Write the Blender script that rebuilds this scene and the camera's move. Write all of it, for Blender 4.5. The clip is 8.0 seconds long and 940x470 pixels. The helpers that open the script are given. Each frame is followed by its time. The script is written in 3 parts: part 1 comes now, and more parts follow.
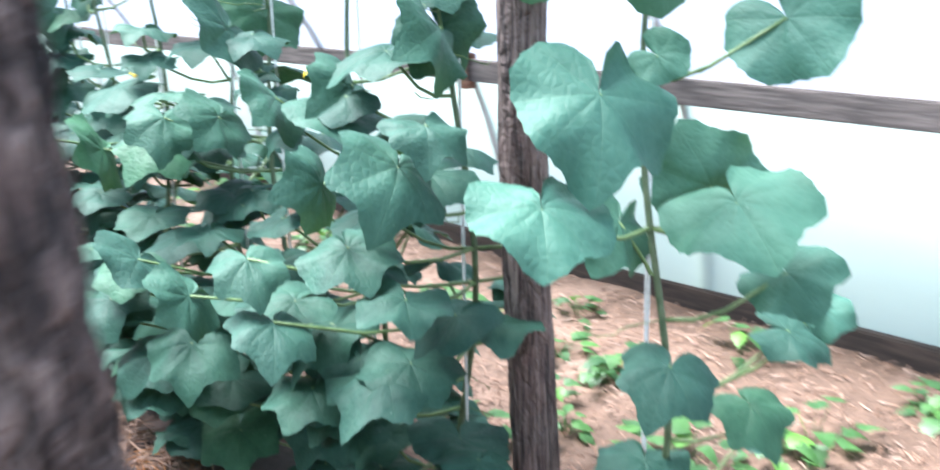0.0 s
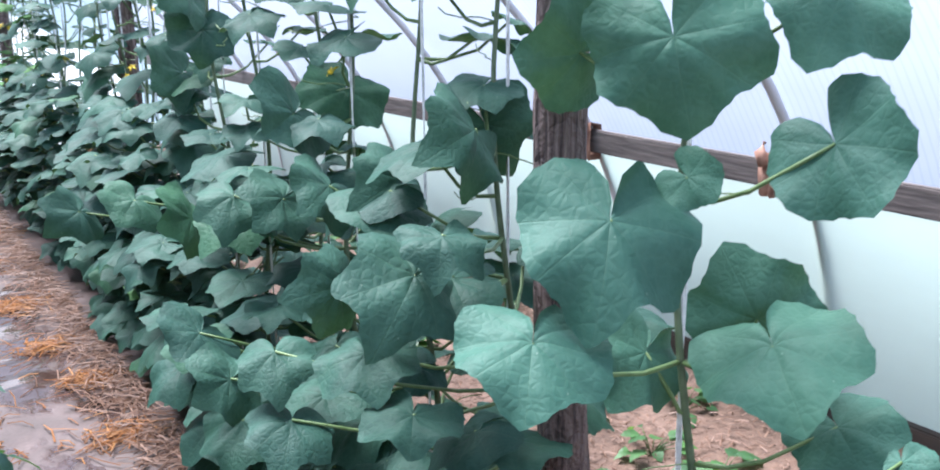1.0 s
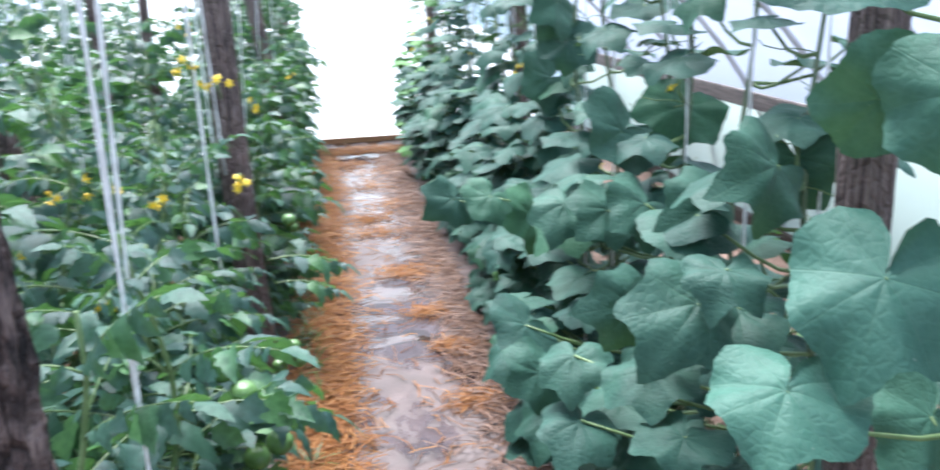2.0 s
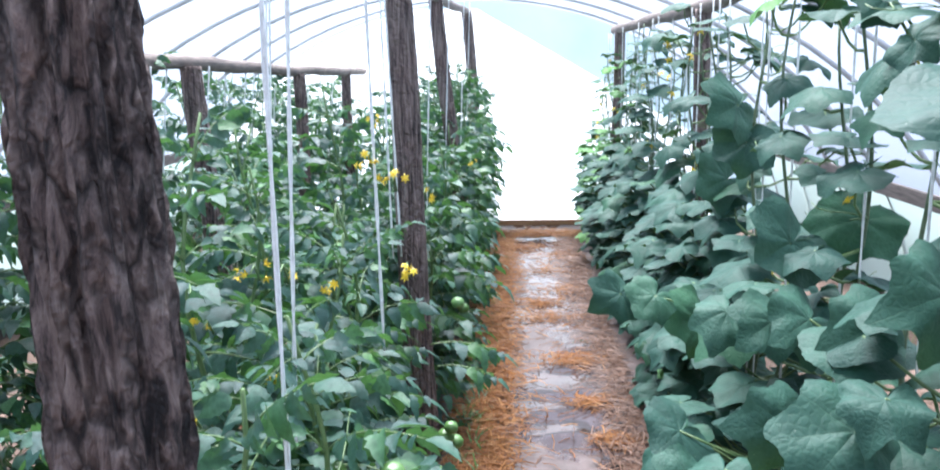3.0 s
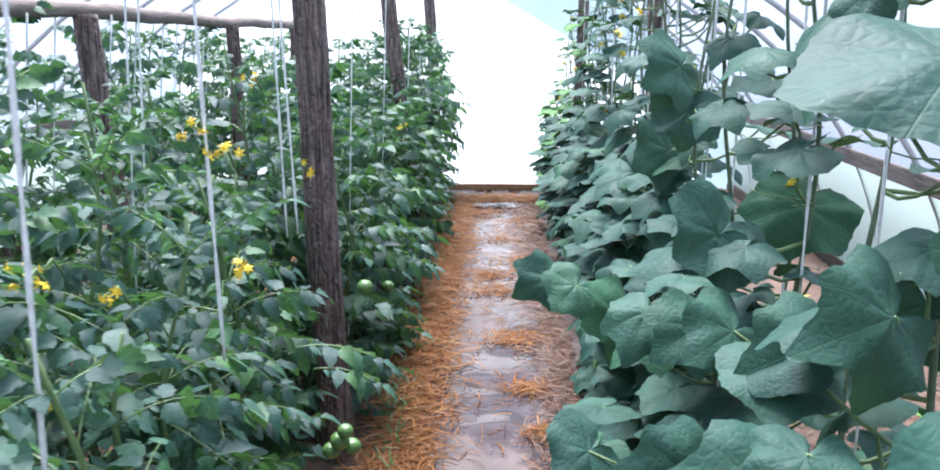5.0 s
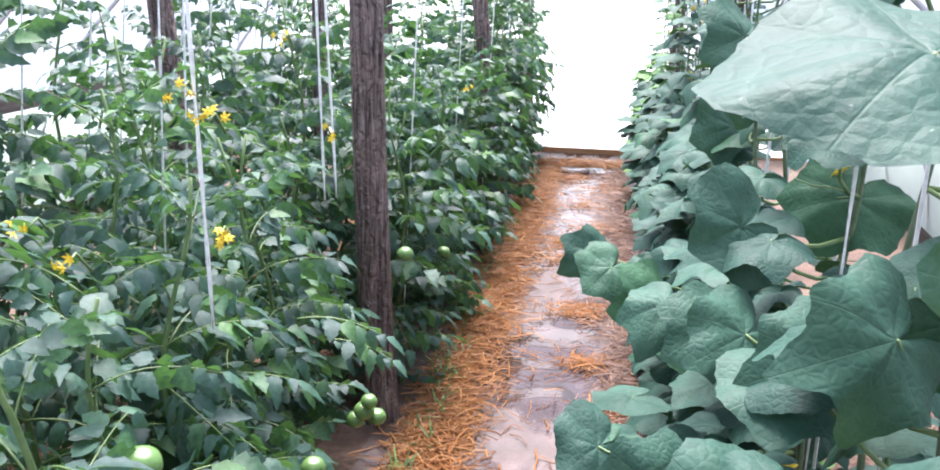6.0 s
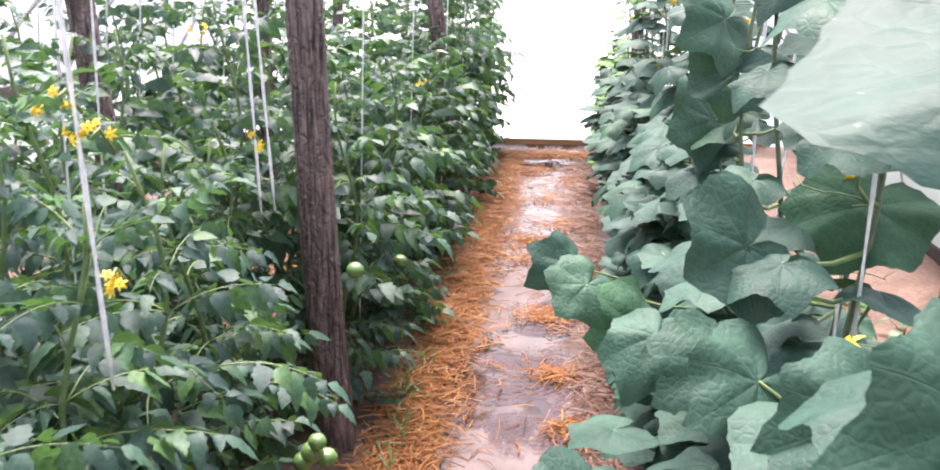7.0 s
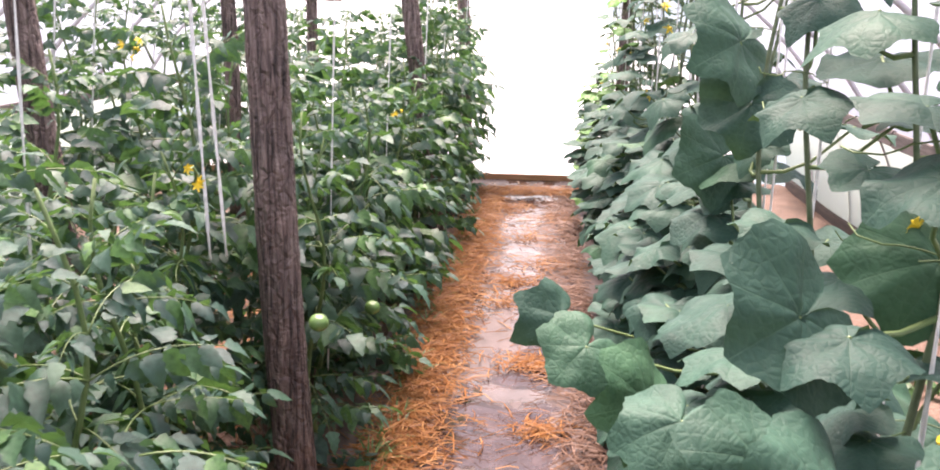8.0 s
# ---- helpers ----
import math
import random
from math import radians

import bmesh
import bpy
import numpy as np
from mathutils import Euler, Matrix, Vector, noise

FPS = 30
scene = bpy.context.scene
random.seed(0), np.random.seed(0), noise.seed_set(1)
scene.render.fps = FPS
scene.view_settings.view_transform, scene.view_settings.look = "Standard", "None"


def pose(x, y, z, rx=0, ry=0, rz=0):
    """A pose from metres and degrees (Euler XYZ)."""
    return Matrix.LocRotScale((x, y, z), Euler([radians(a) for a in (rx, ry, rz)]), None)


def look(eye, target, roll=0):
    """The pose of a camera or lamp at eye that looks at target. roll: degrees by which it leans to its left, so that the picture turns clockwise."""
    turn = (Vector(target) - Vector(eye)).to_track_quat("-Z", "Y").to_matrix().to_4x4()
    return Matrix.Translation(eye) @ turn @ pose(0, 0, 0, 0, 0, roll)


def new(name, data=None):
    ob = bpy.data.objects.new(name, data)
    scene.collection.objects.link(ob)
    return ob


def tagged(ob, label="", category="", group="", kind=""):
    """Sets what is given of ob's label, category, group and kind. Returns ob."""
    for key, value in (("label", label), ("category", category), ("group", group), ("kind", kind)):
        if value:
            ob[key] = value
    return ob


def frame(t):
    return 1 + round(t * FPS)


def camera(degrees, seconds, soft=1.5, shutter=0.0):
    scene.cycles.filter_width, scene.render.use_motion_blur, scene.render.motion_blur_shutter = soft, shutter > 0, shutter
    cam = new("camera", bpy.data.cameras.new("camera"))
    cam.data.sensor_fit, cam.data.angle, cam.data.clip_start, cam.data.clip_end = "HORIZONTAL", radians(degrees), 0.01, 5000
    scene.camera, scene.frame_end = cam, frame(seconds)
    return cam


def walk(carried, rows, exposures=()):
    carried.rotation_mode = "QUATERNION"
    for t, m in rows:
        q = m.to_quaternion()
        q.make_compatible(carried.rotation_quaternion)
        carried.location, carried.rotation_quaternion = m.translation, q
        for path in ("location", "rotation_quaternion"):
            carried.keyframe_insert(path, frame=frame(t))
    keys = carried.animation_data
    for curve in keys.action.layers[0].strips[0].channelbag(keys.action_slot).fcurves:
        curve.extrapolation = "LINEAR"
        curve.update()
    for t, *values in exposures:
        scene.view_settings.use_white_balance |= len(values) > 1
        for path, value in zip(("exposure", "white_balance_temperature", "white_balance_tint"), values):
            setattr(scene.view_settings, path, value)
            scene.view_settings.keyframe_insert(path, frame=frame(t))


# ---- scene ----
cam = camera(52.5, 8.0, 1.8, 0.4)
PATH = [
    (0.0, (-0.770, 0.290, 1.405), (0.580, 1.645, 0.820), -1.7),
    (0.5, (-0.397, 0.301, 1.465), (0.663, 1.907, 0.920), -1.6),
    (1.0, (-0.443, 0.191, 1.505), (0.613, 1.814, 1.003), -1.1),
    (1.5, (-0.399, 0.086, 1.581), (0.314, 1.878, 1.053), -2.1),
    (2.0, (-0.289, 0.027, 1.608), (-0.011, 1.938, 1.088), -2.4),
    (2.2, (-0.276, 0.003, 1.619), (-0.136, 1.931, 1.107), -2.3),
    (3.3, (-0.217, -0.045, 1.669), (-0.318, 1.929, 1.367), -0.6),
    (3.5, (-0.195, -0.066, 1.673), (-0.281, 1.910, 1.375), -0.3),
    (4.0, (-0.172, -0.073, 1.657), (-0.233, 1.898, 1.327), -1.3),
    (4.5, (-0.148, 0.088, 1.650), (-0.216, 2.041, 1.224), 0.2),
    (4.7, (-0.100, 0.237, 1.639), (-0.139, 2.193, 1.221), -0.3),
    (5.8, (0.147, 0.490, 1.667), (-0.076, 2.410, 1.152), 1.7),
    (6.0, (0.171, 0.521, 1.658), (-0.103, 2.433, 1.138), 1.4),
    (6.5, (0.171, 0.644, 1.635), (-0.082, 2.555, 1.104), 1.2),
    (7.0, (0.145, 0.830, 1.640), (-0.051, 2.746, 1.100), 0.3),
    (7.5, (0.105, 0.985, 1.610), (-0.057, 2.916, 1.116), 0.5),
    (8.0, (0.110, 1.140, 1.590), (-0.043, 3.078, 1.120), 0.9),
]
EXPOSURES = [(0.0, 2.72, 6350, 13), (0.3, 2.3, 6330, 16), (0.6, 2.02, 6300, 18), (1.0, 1.95, 6250, 19), (2.0, 2.05, 6300, 16), (4.5, 1.75, 6200, 17), (6.0, 2.25, 6750, 25), (7.0, 2.3, 7450, 33), (8.0, 2.2, 8050, 36)]
walk(cam, [(t, look(eye, target, roll)) for t, eye, target, roll in PATH], EXPOSURES)

# ---- daylight: bright overcast sky over the tunnel ----
world = bpy.data.worlds.new("overcast_sky")
scene.world = world
world.use_nodes = True
wn, wl = world.node_tree.nodes, world.node_tree.links
sky = wn.new("ShaderNodeTexSky")
sky.sky_type = "NISHITA"
sky.sun_disc = False
sky.sun_elevation, sky.sun_rotation = radians(64.0), radians(-11.6)
wn["Background"].inputs["Strength"].default_value = 0.052
wl.new(sky.outputs[0], wn["Background"].inputs["Color"])
sun_data = bpy.data.lights.new("sun", "SUN")
sun_data.energy, sun_data.angle, sun_data.color = 4.0, radians(36), (0.97, 0.99, 1.0)
sun = new("sun", sun_data)
sun.matrix_world = look((-0.8, 3.9, 8.16), (0.0, 0.0, 0.0))


# ---- materials ----
def mat(name):
    m = bpy.data.materials.new(name)
    m.use_nodes = True
    return m, m.node_tree.nodes, m.node_tree.links, m.node_tree.nodes["Principled BSDF"]


def ramp(n, l, src, stops):
    r = n.new("ShaderNodeValToRGB")
    while len(r.color_ramp.elements) < len(stops):
        r.color_ramp.elements.new(0.5)
    for e, (p, c) in zip(r.color_ramp.elements, stops):
        e.position, e.color = p, (*c, 1)
    l.new(src, r.inputs[0])
    return r.outputs[0]


def tex(n, l, kind="Noise", scale=5.0, detail=4.0, stretch=(1, 1, 1), coord="Object", rough=0.55):
    c, mp = n.new("ShaderNodeTexCoord"), n.new("ShaderNodeMapping")
    mp.inputs["Scale"].default_value = stretch
    l.new(c.outputs[coord], mp.inputs[0])
    t = n.new("ShaderNodeTex" + kind)
    t.inputs["Scale"].default_value = scale
    if kind == "Noise":
        t.inputs["Detail"].default_value, t.inputs["Roughness"].default_value = detail, rough
    l.new(mp.outputs[0], t.inputs["Vector"])
    return t


def bump(n, l, src, bsdf, strength, dist):
    b = n.new("ShaderNodeBump")
    b.inputs["Strength"].default_value, b.inputs["Distance"].default_value = strength, dist
    l.new(src, b.inputs["Height"])
    l.new(b.outputs[0], bsdf.inputs["Normal"])
    return b


def math_node(n, l, op, a, b=None, clamp=False):
    m = n.new("ShaderNodeMath")
    m.operation, m.use_clamp = op, clamp
    for k, v in enumerate((a, b)):
        if v is None:
            continue
        if isinstance(v, (int, float)):
            m.inputs[k].default_value = v
        else:
            l.new(v, m.inputs[k])
    return m.outputs[0]


def mix_color(n, l, fac, a, b, blend="MIX"):
    m = n.new("ShaderNodeMix")
    m.data_type, m.blend_type = "RGBA", blend
    for k, v in ((0, fac), (6, a), (7, b)):
        if isinstance(v, (int, float)):
            m.inputs[k].default_value = v
        elif isinstance(v, tuple):
            m.inputs[k].default_value = (*v, 1)
        else:
            l.new(v, m.inputs[k])
    return m.outputs[2]


def add_translucent(m, n, l, bsdf, color, share):
    tr, mx = n.new("ShaderNodeBsdfTranslucent"), n.new("ShaderNodeMixShader")
    if isinstance(color, tuple):
        tr.inputs[0].default_value = (*color, 1)
    else:
        l.new(color, tr.inputs[0])
    mx.inputs[0].default_value = share
    l.new(bsdf.outputs[0], mx.inputs[1])
    l.new(tr.outputs[0], mx.inputs[2])
    l.new(mx.outputs[0], n["Material Output"].inputs[0])


def cucumber_leaf_material(name, dark, light):
    m, n, l, p = mat(name)
    c, sep = n.new("ShaderNodeTexCoord"), n.new("ShaderNodeSeparateXYZ")
    l.new(c.outputs["Object"], sep.inputs[0])
    x, y = sep.outputs[0], sep.outputs[1]
    ang = math_node(n, l, "ARCTAN2", x, y)
    rad = math_node(n, l, "SQRT", math_node(n, l, "ADD", math_node(n, l, "MULTIPLY", x, x), math_node(n, l, "MULTIPLY", y, y)))
    step = math_node(n, l, "DIVIDE", ang, 0.78)
    frac = math_node(n, l, "SUBTRACT", step, math_node(n, l, "ROUND", step))
    off = math_node(n, l, "MULTIPLY", math_node(n, l, "ABSOLUTE", frac), math_node(n, l, "MULTIPLY", rad, 0.78))
    vein = math_node(n, l, "SUBTRACT", 1.0, math_node(n, l, "DIVIDE", off, 0.008), True)
    net = n.new("ShaderNodeTexVoronoi")
    net.feature = "DISTANCE_TO_EDGE"
    net.inputs["Scale"].default_value = 13
    l.new(c.outputs["Object"], net.inputs["Vector"])
    netv = math_node(n, l, "SUBTRACT", 1.0, math_node(n, l, "MULTIPLY", net.outputs["Distance"], 4.0), True)
    info = n.new("ShaderNodeObjectInfo")
    noise_big = tex(n, l, "Noise", 3.5, 8, rough=0.66)
    base = ramp(n, l, noise_big.outputs[0], [(0.3, dark), (0.7, light)])
    shade = ramp(n, l, info.outputs["Random"], [(0.0, (0.75, 0.8, 0.85)), (0.9, (1.2, 1.15, 1.1)), (1.0, (1.3, 1.35, 0.95))])
    base = mix_color(n, l, 1.0, base, shade, "MULTIPLY")
    lit = mix_color(n, l, math_node(n, l, "MULTIPLY", vein, 0.05), base, (0.2, 0.3, 0.18))
    lit = mix_color(n, l, math_node(n, l, "MULTIPLY", netv, 0.03), lit, (0.2, 0.3, 0.2))
    spots = tex(n, l, "Noise", 26.0, 2)
    spot = ramp(n, l, spots.outputs[0], [(0.74, (0, 0, 0)), (0.78, (1, 1, 1))])
    lit = mix_color(n, l, math_node(n, l, "MULTIPLY", spot, 0.35), lit, (0.35, 0.42, 0.34))
    l.new(lit, p.inputs["Base Color"])
    p.inputs["Roughness"].default_value = 0.58
    p.inputs["Specular IOR Level"].default_value = 0.18
    h = math_node(n, l, "ADD", math_node(n, l, "MULTIPLY", vein, -0.22), math_node(n, l, "ADD", math_node(n, l, "MULTIPLY", netv, -0.24), math_node(n, l, "MULTIPLY", tex(n, l, "Noise", 9.0, 6, rough=0.65).outputs[0], 0.9)))
    bump(n, l, h, p, 0.27, 0.010)
    add_translucent(m, n, l, p, mix_color(n, l, 0.5, lit, (0.16, 0.36, 0.03)), 0.07)
    return m


def plain_leaf_material(name, dark, light, trans, share=0.25, rough=0.42):
    m, n, l, p = mat(name)
    info = n.new("ShaderNodeObjectInfo")
    geo = n.new("ShaderNodeNewGeometry")
    t = tex(n, l, "Noise", 22.0, 4)
    base = ramp(n, l, t.outputs[0], [(0.3, dark), (0.7, light)])
    shade = ramp(n, l, info.outputs["Random"], [(0.0, (0.7, 0.75, 0.8)), (1.0, (1.25, 1.2, 1.1))])
    isl = ramp(n, l, geo.outputs["Random Per Island"], [(0.0, (0.6, 0.66, 0.78)), (0.85, (1.15, 1.12, 1.05)), (0.93, (1.3, 1.3, 0.95)), (1.0, (1.9, 1.9, 0.8))])
    base = mix_color(n, l, 1.0, mix_color(n, l, 1.0, base, shade, "MULTIPLY"), isl, "MULTIPLY")
    l.new(base, p.inputs["Base Color"])
    p.inputs["Roughness"].default_value = rough
    p.inputs["Specular IOR Level"].default_value = 0.32
    fine = tex(n, l, "Noise", 140.0, 3)
    bump(n, l, fine.outputs[0], p, 0.35, 0.004)
    add_translucent(m, n, l, p, trans, share)
    return m


def simple_material(name, dark, light, scale=20.0, rough=0.6, bump_s=0.3, bump_d=0.005, stretch=(1, 1, 1), detail=6):
    m, n, l, p = mat(name)
    t = tex(n, l, "Noise", scale, detail, stretch)
    l.new(ramp(n, l, t.outputs[0], [(0.3, dark), (0.7, light)]), p.inputs["Base Color"])
    p.inputs["Roughness"].default_value = rough
    bump(n, l, t.outputs[0], p, bump_s, bump_d)
    return m


def bark_material(name, gain, split, grain_run=(4.5, 4.5, 2.0)):
    m, n, l, p = mat(name)
    fib = tex(n, l, "Noise", 9.0, 8, grain_run, rough=0.72)
    fib.inputs["Distortion"].default_value = 0.7
    patch = tex(n, l, "Noise", 3.5, 4)
    grain = ramp(n, l, fib.outputs[0], [(0.38, tuple(v * gain for v in (0.008, 0.006, 0.006))), (0.48, tuple(v * gain for v in (0.05, 0.037, 0.034))), (0.66, tuple(v * gain for v in (0.12, 0.098, 0.088)))])
    crack = tex(n, l, "Voronoi", 26.0, stretch=(1, 1, 0.22))
    crack.feature = "DISTANCE_TO_EDGE"
    warp = n.new("ShaderNodeVectorMath")
    warp.operation = "MULTIPLY_ADD"
    wob = tex(n, l, "Noise", 11.0, 4)
    l.new(wob.outputs["Color"], warp.inputs[0])
    warp.inputs[1].default_value = (0.09, 0.09, 0.09)
    l.new(crack.inputs["Vector"].links[0].from_socket, warp.inputs[2])
    l.new(warp.outputs[0], crack.inputs["Vector"])
    gap = ramp(n, l, crack.outputs["Distance"], [(0.02, (0.12, 0.1, 0.1)), (0.16, (1.0, 1.0, 1.0))])
    grain = mix_color(n, l, split, grain, gap, "MULTIPLY")
    tint = ramp(n, l, patch.outputs[0], [(0.35, (0.9, 0.92, 0.9)), (0.62, (1.05, 0.95, 0.92)), (0.75, (1.5, 1.0, 0.8))])
    l.new(mix_color(n, l, 1.0, grain, tint, "MULTIPLY"), p.inputs["Base Color"])
    p.inputs["Roughness"].default_value = 0.85
    deep = math_node(n, l, "ADD", math_node(n, l, "MULTIPLY", fib.outputs[0], 0.6), math_node(n, l, "MULTIPLY", math_node(n, l, "MINIMUM", crack.outputs["Distance"], 0.25), 3.0))
    bump(n, l, deep, p, 1.0, 0.02)
    return m


def film_material(name, color, share, see=0.0, grid=False):
    m, n, l, p = mat(name)
    t = tex(n, l, "Noise", 1.6, 6, (1, 0.4, 1))
    lo = tuple(v * 0.86 for v in color)
    col = ramp(n, l, t.outputs[0], [(0.3, lo), (0.65, color)])
    if grid:
        g = tex(n, l, "Wave", 11.0)
        g.wave_type, g.bands_direction = "BANDS", "Y"
        line = ramp(n, l, g.outputs[0], [(0.0, (0.78, 0.82, 0.9)), (0.25, (1, 1, 1))])
        col = mix_color(n, l, 0.45, col, line, "MULTIPLY")
    l.new(col, p.inputs["Base Color"])
    p.inputs["Roughness"].default_value = 0.35
    wr = tex(n, l, "Noise", 5.0, 5, (1, 0.5, 1))
    bump(n, l, wr.outputs[0], p, 0.25, 0.03)
    add_translucent(m, n, l, p, col, share)
    if see:
        tp, mx = n.new("ShaderNodeBsdfTransparent"), n.new("ShaderNodeMixShader")
        out = n["Material Output"].inputs[0]
        src = out.links[0].from_socket
        mx.inputs[0].default_value = see
        l.new(src, mx.inputs[1])
        l.new(tp.outputs[0], mx.inputs[2])
        l.new(mx.outputs[0], out)
    return m


def soil_material():
    m, n, l, p = mat("soil")
    big, fine = tex(n, l, "Noise", 2.2, 6), tex(n, l, "Noise", 38.0, 8)
    col = ramp(n, l, big.outputs[0], [(0.3, (0.065, 0.036, 0.022)), (0.55, (0.125, 0.075, 0.052)), (0.75, (0.2, 0.135, 0.105))])
    col = mix_color(n, l, 0.6, col, ramp(n, l, fine.outputs[0], [(0.3, (0.45, 0.4, 0.38)), (0.7, (1.3, 1.25, 1.2))]), "MULTIPLY")
    l.new(col, p.inputs["Base Color"])
    p.inputs["Roughness"].default_value = 0.8
    bump(n, l, fine.outputs[0], p, 0.8, 0.02)
    return m


def path_material():
    m, n, l, p = mat("wet_clay")
    big, mid, fine = tex(n, l, "Noise", 1.9, 5, (1.7, 0.8, 1)), tex(n, l, "Noise", 8.0, 6, (1, 0.8, 1)), tex(n, l, "Noise", 70.0, 6)
    col = ramp(n, l, mid.outputs[0], [(0.3, (0.045, 0.028, 0.022)), (0.5, (0.072, 0.046, 0.040)), (0.72, (0.115, 0.080, 0.072))])
    col = mix_color(n, l, 0.6, col, ramp(n, l, fine.outputs[0], [(0.3, (0.55, 0.5, 0.47)), (0.7, (1.25, 1.25, 1.25))]), "MULTIPLY")
    mixed = math_node(n, l, "ADD", math_node(n, l, "MULTIPLY", big.outputs[0], 0.75), math_node(n, l, "MULTIPLY", mid.outputs[0], 0.25))
    where, split = n.new("ShaderNodeTexCoord"), n.new("ShaderNodeSeparateXYZ")
    l.new(where.outputs["Object"], split.inputs[0])
    middle = math_node(n, l, "MULTIPLY", math_node(n, l, "ABSOLUTE", math_node(n, l, "SUBTRACT", split.outputs[0], -0.03)), 0.35)
    mixed = math_node(n, l, "SUBTRACT", math_node(n, l, "ADD", mixed, 0.04), middle)
    # the near stretch of the path has dried to dull clay
    drier = math_node(n, l, "MULTIPLY", math_node(n, l, "SUBTRACT", 4.3, split.outputs[1]), 0.06)
    mixed = math_node(n, l, "SUBTRACT", mixed, math_node(n, l, "MAXIMUM", drier, 0.0))
    wet = ramp(n, l, mixed, [(0.44, (0, 0, 0)), (0.5, (1, 1, 1))])
    l.new(mix_color(n, l, wet, col, mix_color(n, l, 1.0, col, (0.8, 0.78, 0.8), "MULTIPLY")), p.inputs["Base Color"])
    l.new(ramp(n, l, wet, [(0.0, (0.5, 0.5, 0.5)), (1.0, (0.035, 0.035, 0.035))]), p.inputs["Roughness"])
    p.inputs["Specular IOR Level"].default_value = 0.5
    rough_h = math_node(n, l, "ADD", mid.outputs[0], math_node(n, l, "MULTIPLY", fine.outputs[0], 0.12))
    dry = math_node(n, l, "SUBTRACT", 1.0, math_node(n, l, "MULTIPLY", wet, 0.93))
    bump(n, l, math_node(n, l, "MULTIPLY", rough_h, dry), p, 0.35, 0.01)
    return m


def straw_material(name, a, b, c):
    m, n, l, p = mat(name)
    geo = n.new("ShaderNodeNewGeometry")
    l.new(ramp(n, l, geo.outputs["Random Per Island"], [(0.0, a), (0.5, b), (1.0, c)]), p.inputs["Base Color"])
    p.inputs["Roughness"].default_value = 0.55
    return m


M_CUKE = cucumber_leaf_material("cucumber_leaf", (0.014, 0.056, 0.041), (0.036, 0.102, 0.074))
# brighter copy of the leaf colour: stronger light at the row's open end
M_CUKE_LIT = cucumber_leaf_material("lit_cucumber_leaf", (0.030, 0.104, 0.072), (0.062, 0.160, 0.114))
M_CUKE_YOUNG = cucumber_leaf_material("young_cucumber_leaf", (0.06, 0.17, 0.05), (0.1, 0.25, 0.07))
M_TOMATO_LEAF = plain_leaf_material("tomato_leaf", (0.016, 0.058, 0.044), (0.056, 0.138, 0.102), (0.11, 0.28, 0.06), 0.2, 0.4)
M_WEED = plain_leaf_material("weed_leaf", (0.03, 0.09, 0.03), (0.07, 0.17, 0.06), (0.15, 0.35, 0.05))
M_STEM = simple_material("green_stem", (0.07, 0.14, 0.04), (0.15, 0.23, 0.09), 30, 0.5)
M_STEM_WOODY = simple_material("vine_stem", (0.05, 0.09, 0.04), (0.12, 0.17, 0.09), 30, 0.6)
M_TOMATO = simple_material("green_tomato", (0.07, 0.16, 0.04), (0.13, 0.25, 0.08), 14, 0.25, 0.05)
M_PETAL = simple_material("yellow_petal", (0.75, 0.5, 0.02), (0.85, 0.65, 0.05), 60, 0.5, 0.1)
M_BARK = bark_material("dark_bark", 2.5, 0.85, (4.5, 4.5, 1.6))
M_BARK_GREY = bark_material("grey_bark", 2.9, 0.12, (7.0, 7.0, 0.5))
M_POLE = simple_material("grey_pole_wood", (0.10, 0.08, 0.07), (0.25, 0.20, 0.17), 14, 0.8, 0.6, 0.01, (6, 0.6, 6))
M_PLANK = simple_material("weathered_plank", (0.06, 0.052, 0.05), (0.17, 0.145, 0.135), 10, 0.75, 0.5, 0.006, (6, 0.5, 6))
M_TWINE = simple_material("white_twine", (0.6, 0.62, 0.6), (0.85, 0.87, 0.85), 60, 0.6, 0.4, 0.002)
M_PIPE = simple_material("white_pipe", (0.42, 0.43, 0.44), (0.6, 0.6, 0.61), 4, 0.4, 0.1)
M_FILM = film_material("tunnel_film", (0.41, 0.48, 0.57), 0.7, grid=True)
M_FILM_END = film_material("end_film", (0.36, 0.5, 0.58), 0.75)
M_FILM_WHITE = film_material("white_end_sheet", (0.97, 0.97, 0.97), 0.8)
M_FILM_SIDE = film_material("side_film", (0.60, 0.74, 0.66), 0.62)
M_SOIL = soil_material()
M_PATH = path_material()
M_STRAW = straw_material("straw", (0.16, 0.058, 0.014), (0.29, 0.112, 0.028), (0.40, 0.20, 0.07))
M_CHIPS = straw_material("dry_litter", (0.10, 0.05, 0.03), (0.18, 0.10, 0.065), (0.29, 0.185, 0.135))
M_BOARD = simple_material("base_board", (0.36, 0.17, 0.08), (0.56, 0.30, 0.15), 9, 0.7, 0.4, 0.006, (0.6, 6, 6))
M_DARK_BOARD = simple_material("dark_board", (0.02, 0.016, 0.014), (0.07, 0.05, 0.04), 9, 0.8, 0.4, 0.006, (6, 0.6, 6))
M_CLOTH = simple_material("brown_rag", (0.25, 0.13, 0.09), (0.45, 0.26, 0.19), 18, 0.85, 0.6, 0.01)


# ---- mesh helpers ----
def mesh_data(name, verts, faces, material, smooth=True):
    me = bpy.data.meshes.new(name)
    me.from_pydata([tuple(v) for v in verts], [], faces)
    me.materials.append(material)
    if smooth:
        me.polygons.foreach_set("use_smooth", [True] * len(me.polygons))
    me.update()
    return me


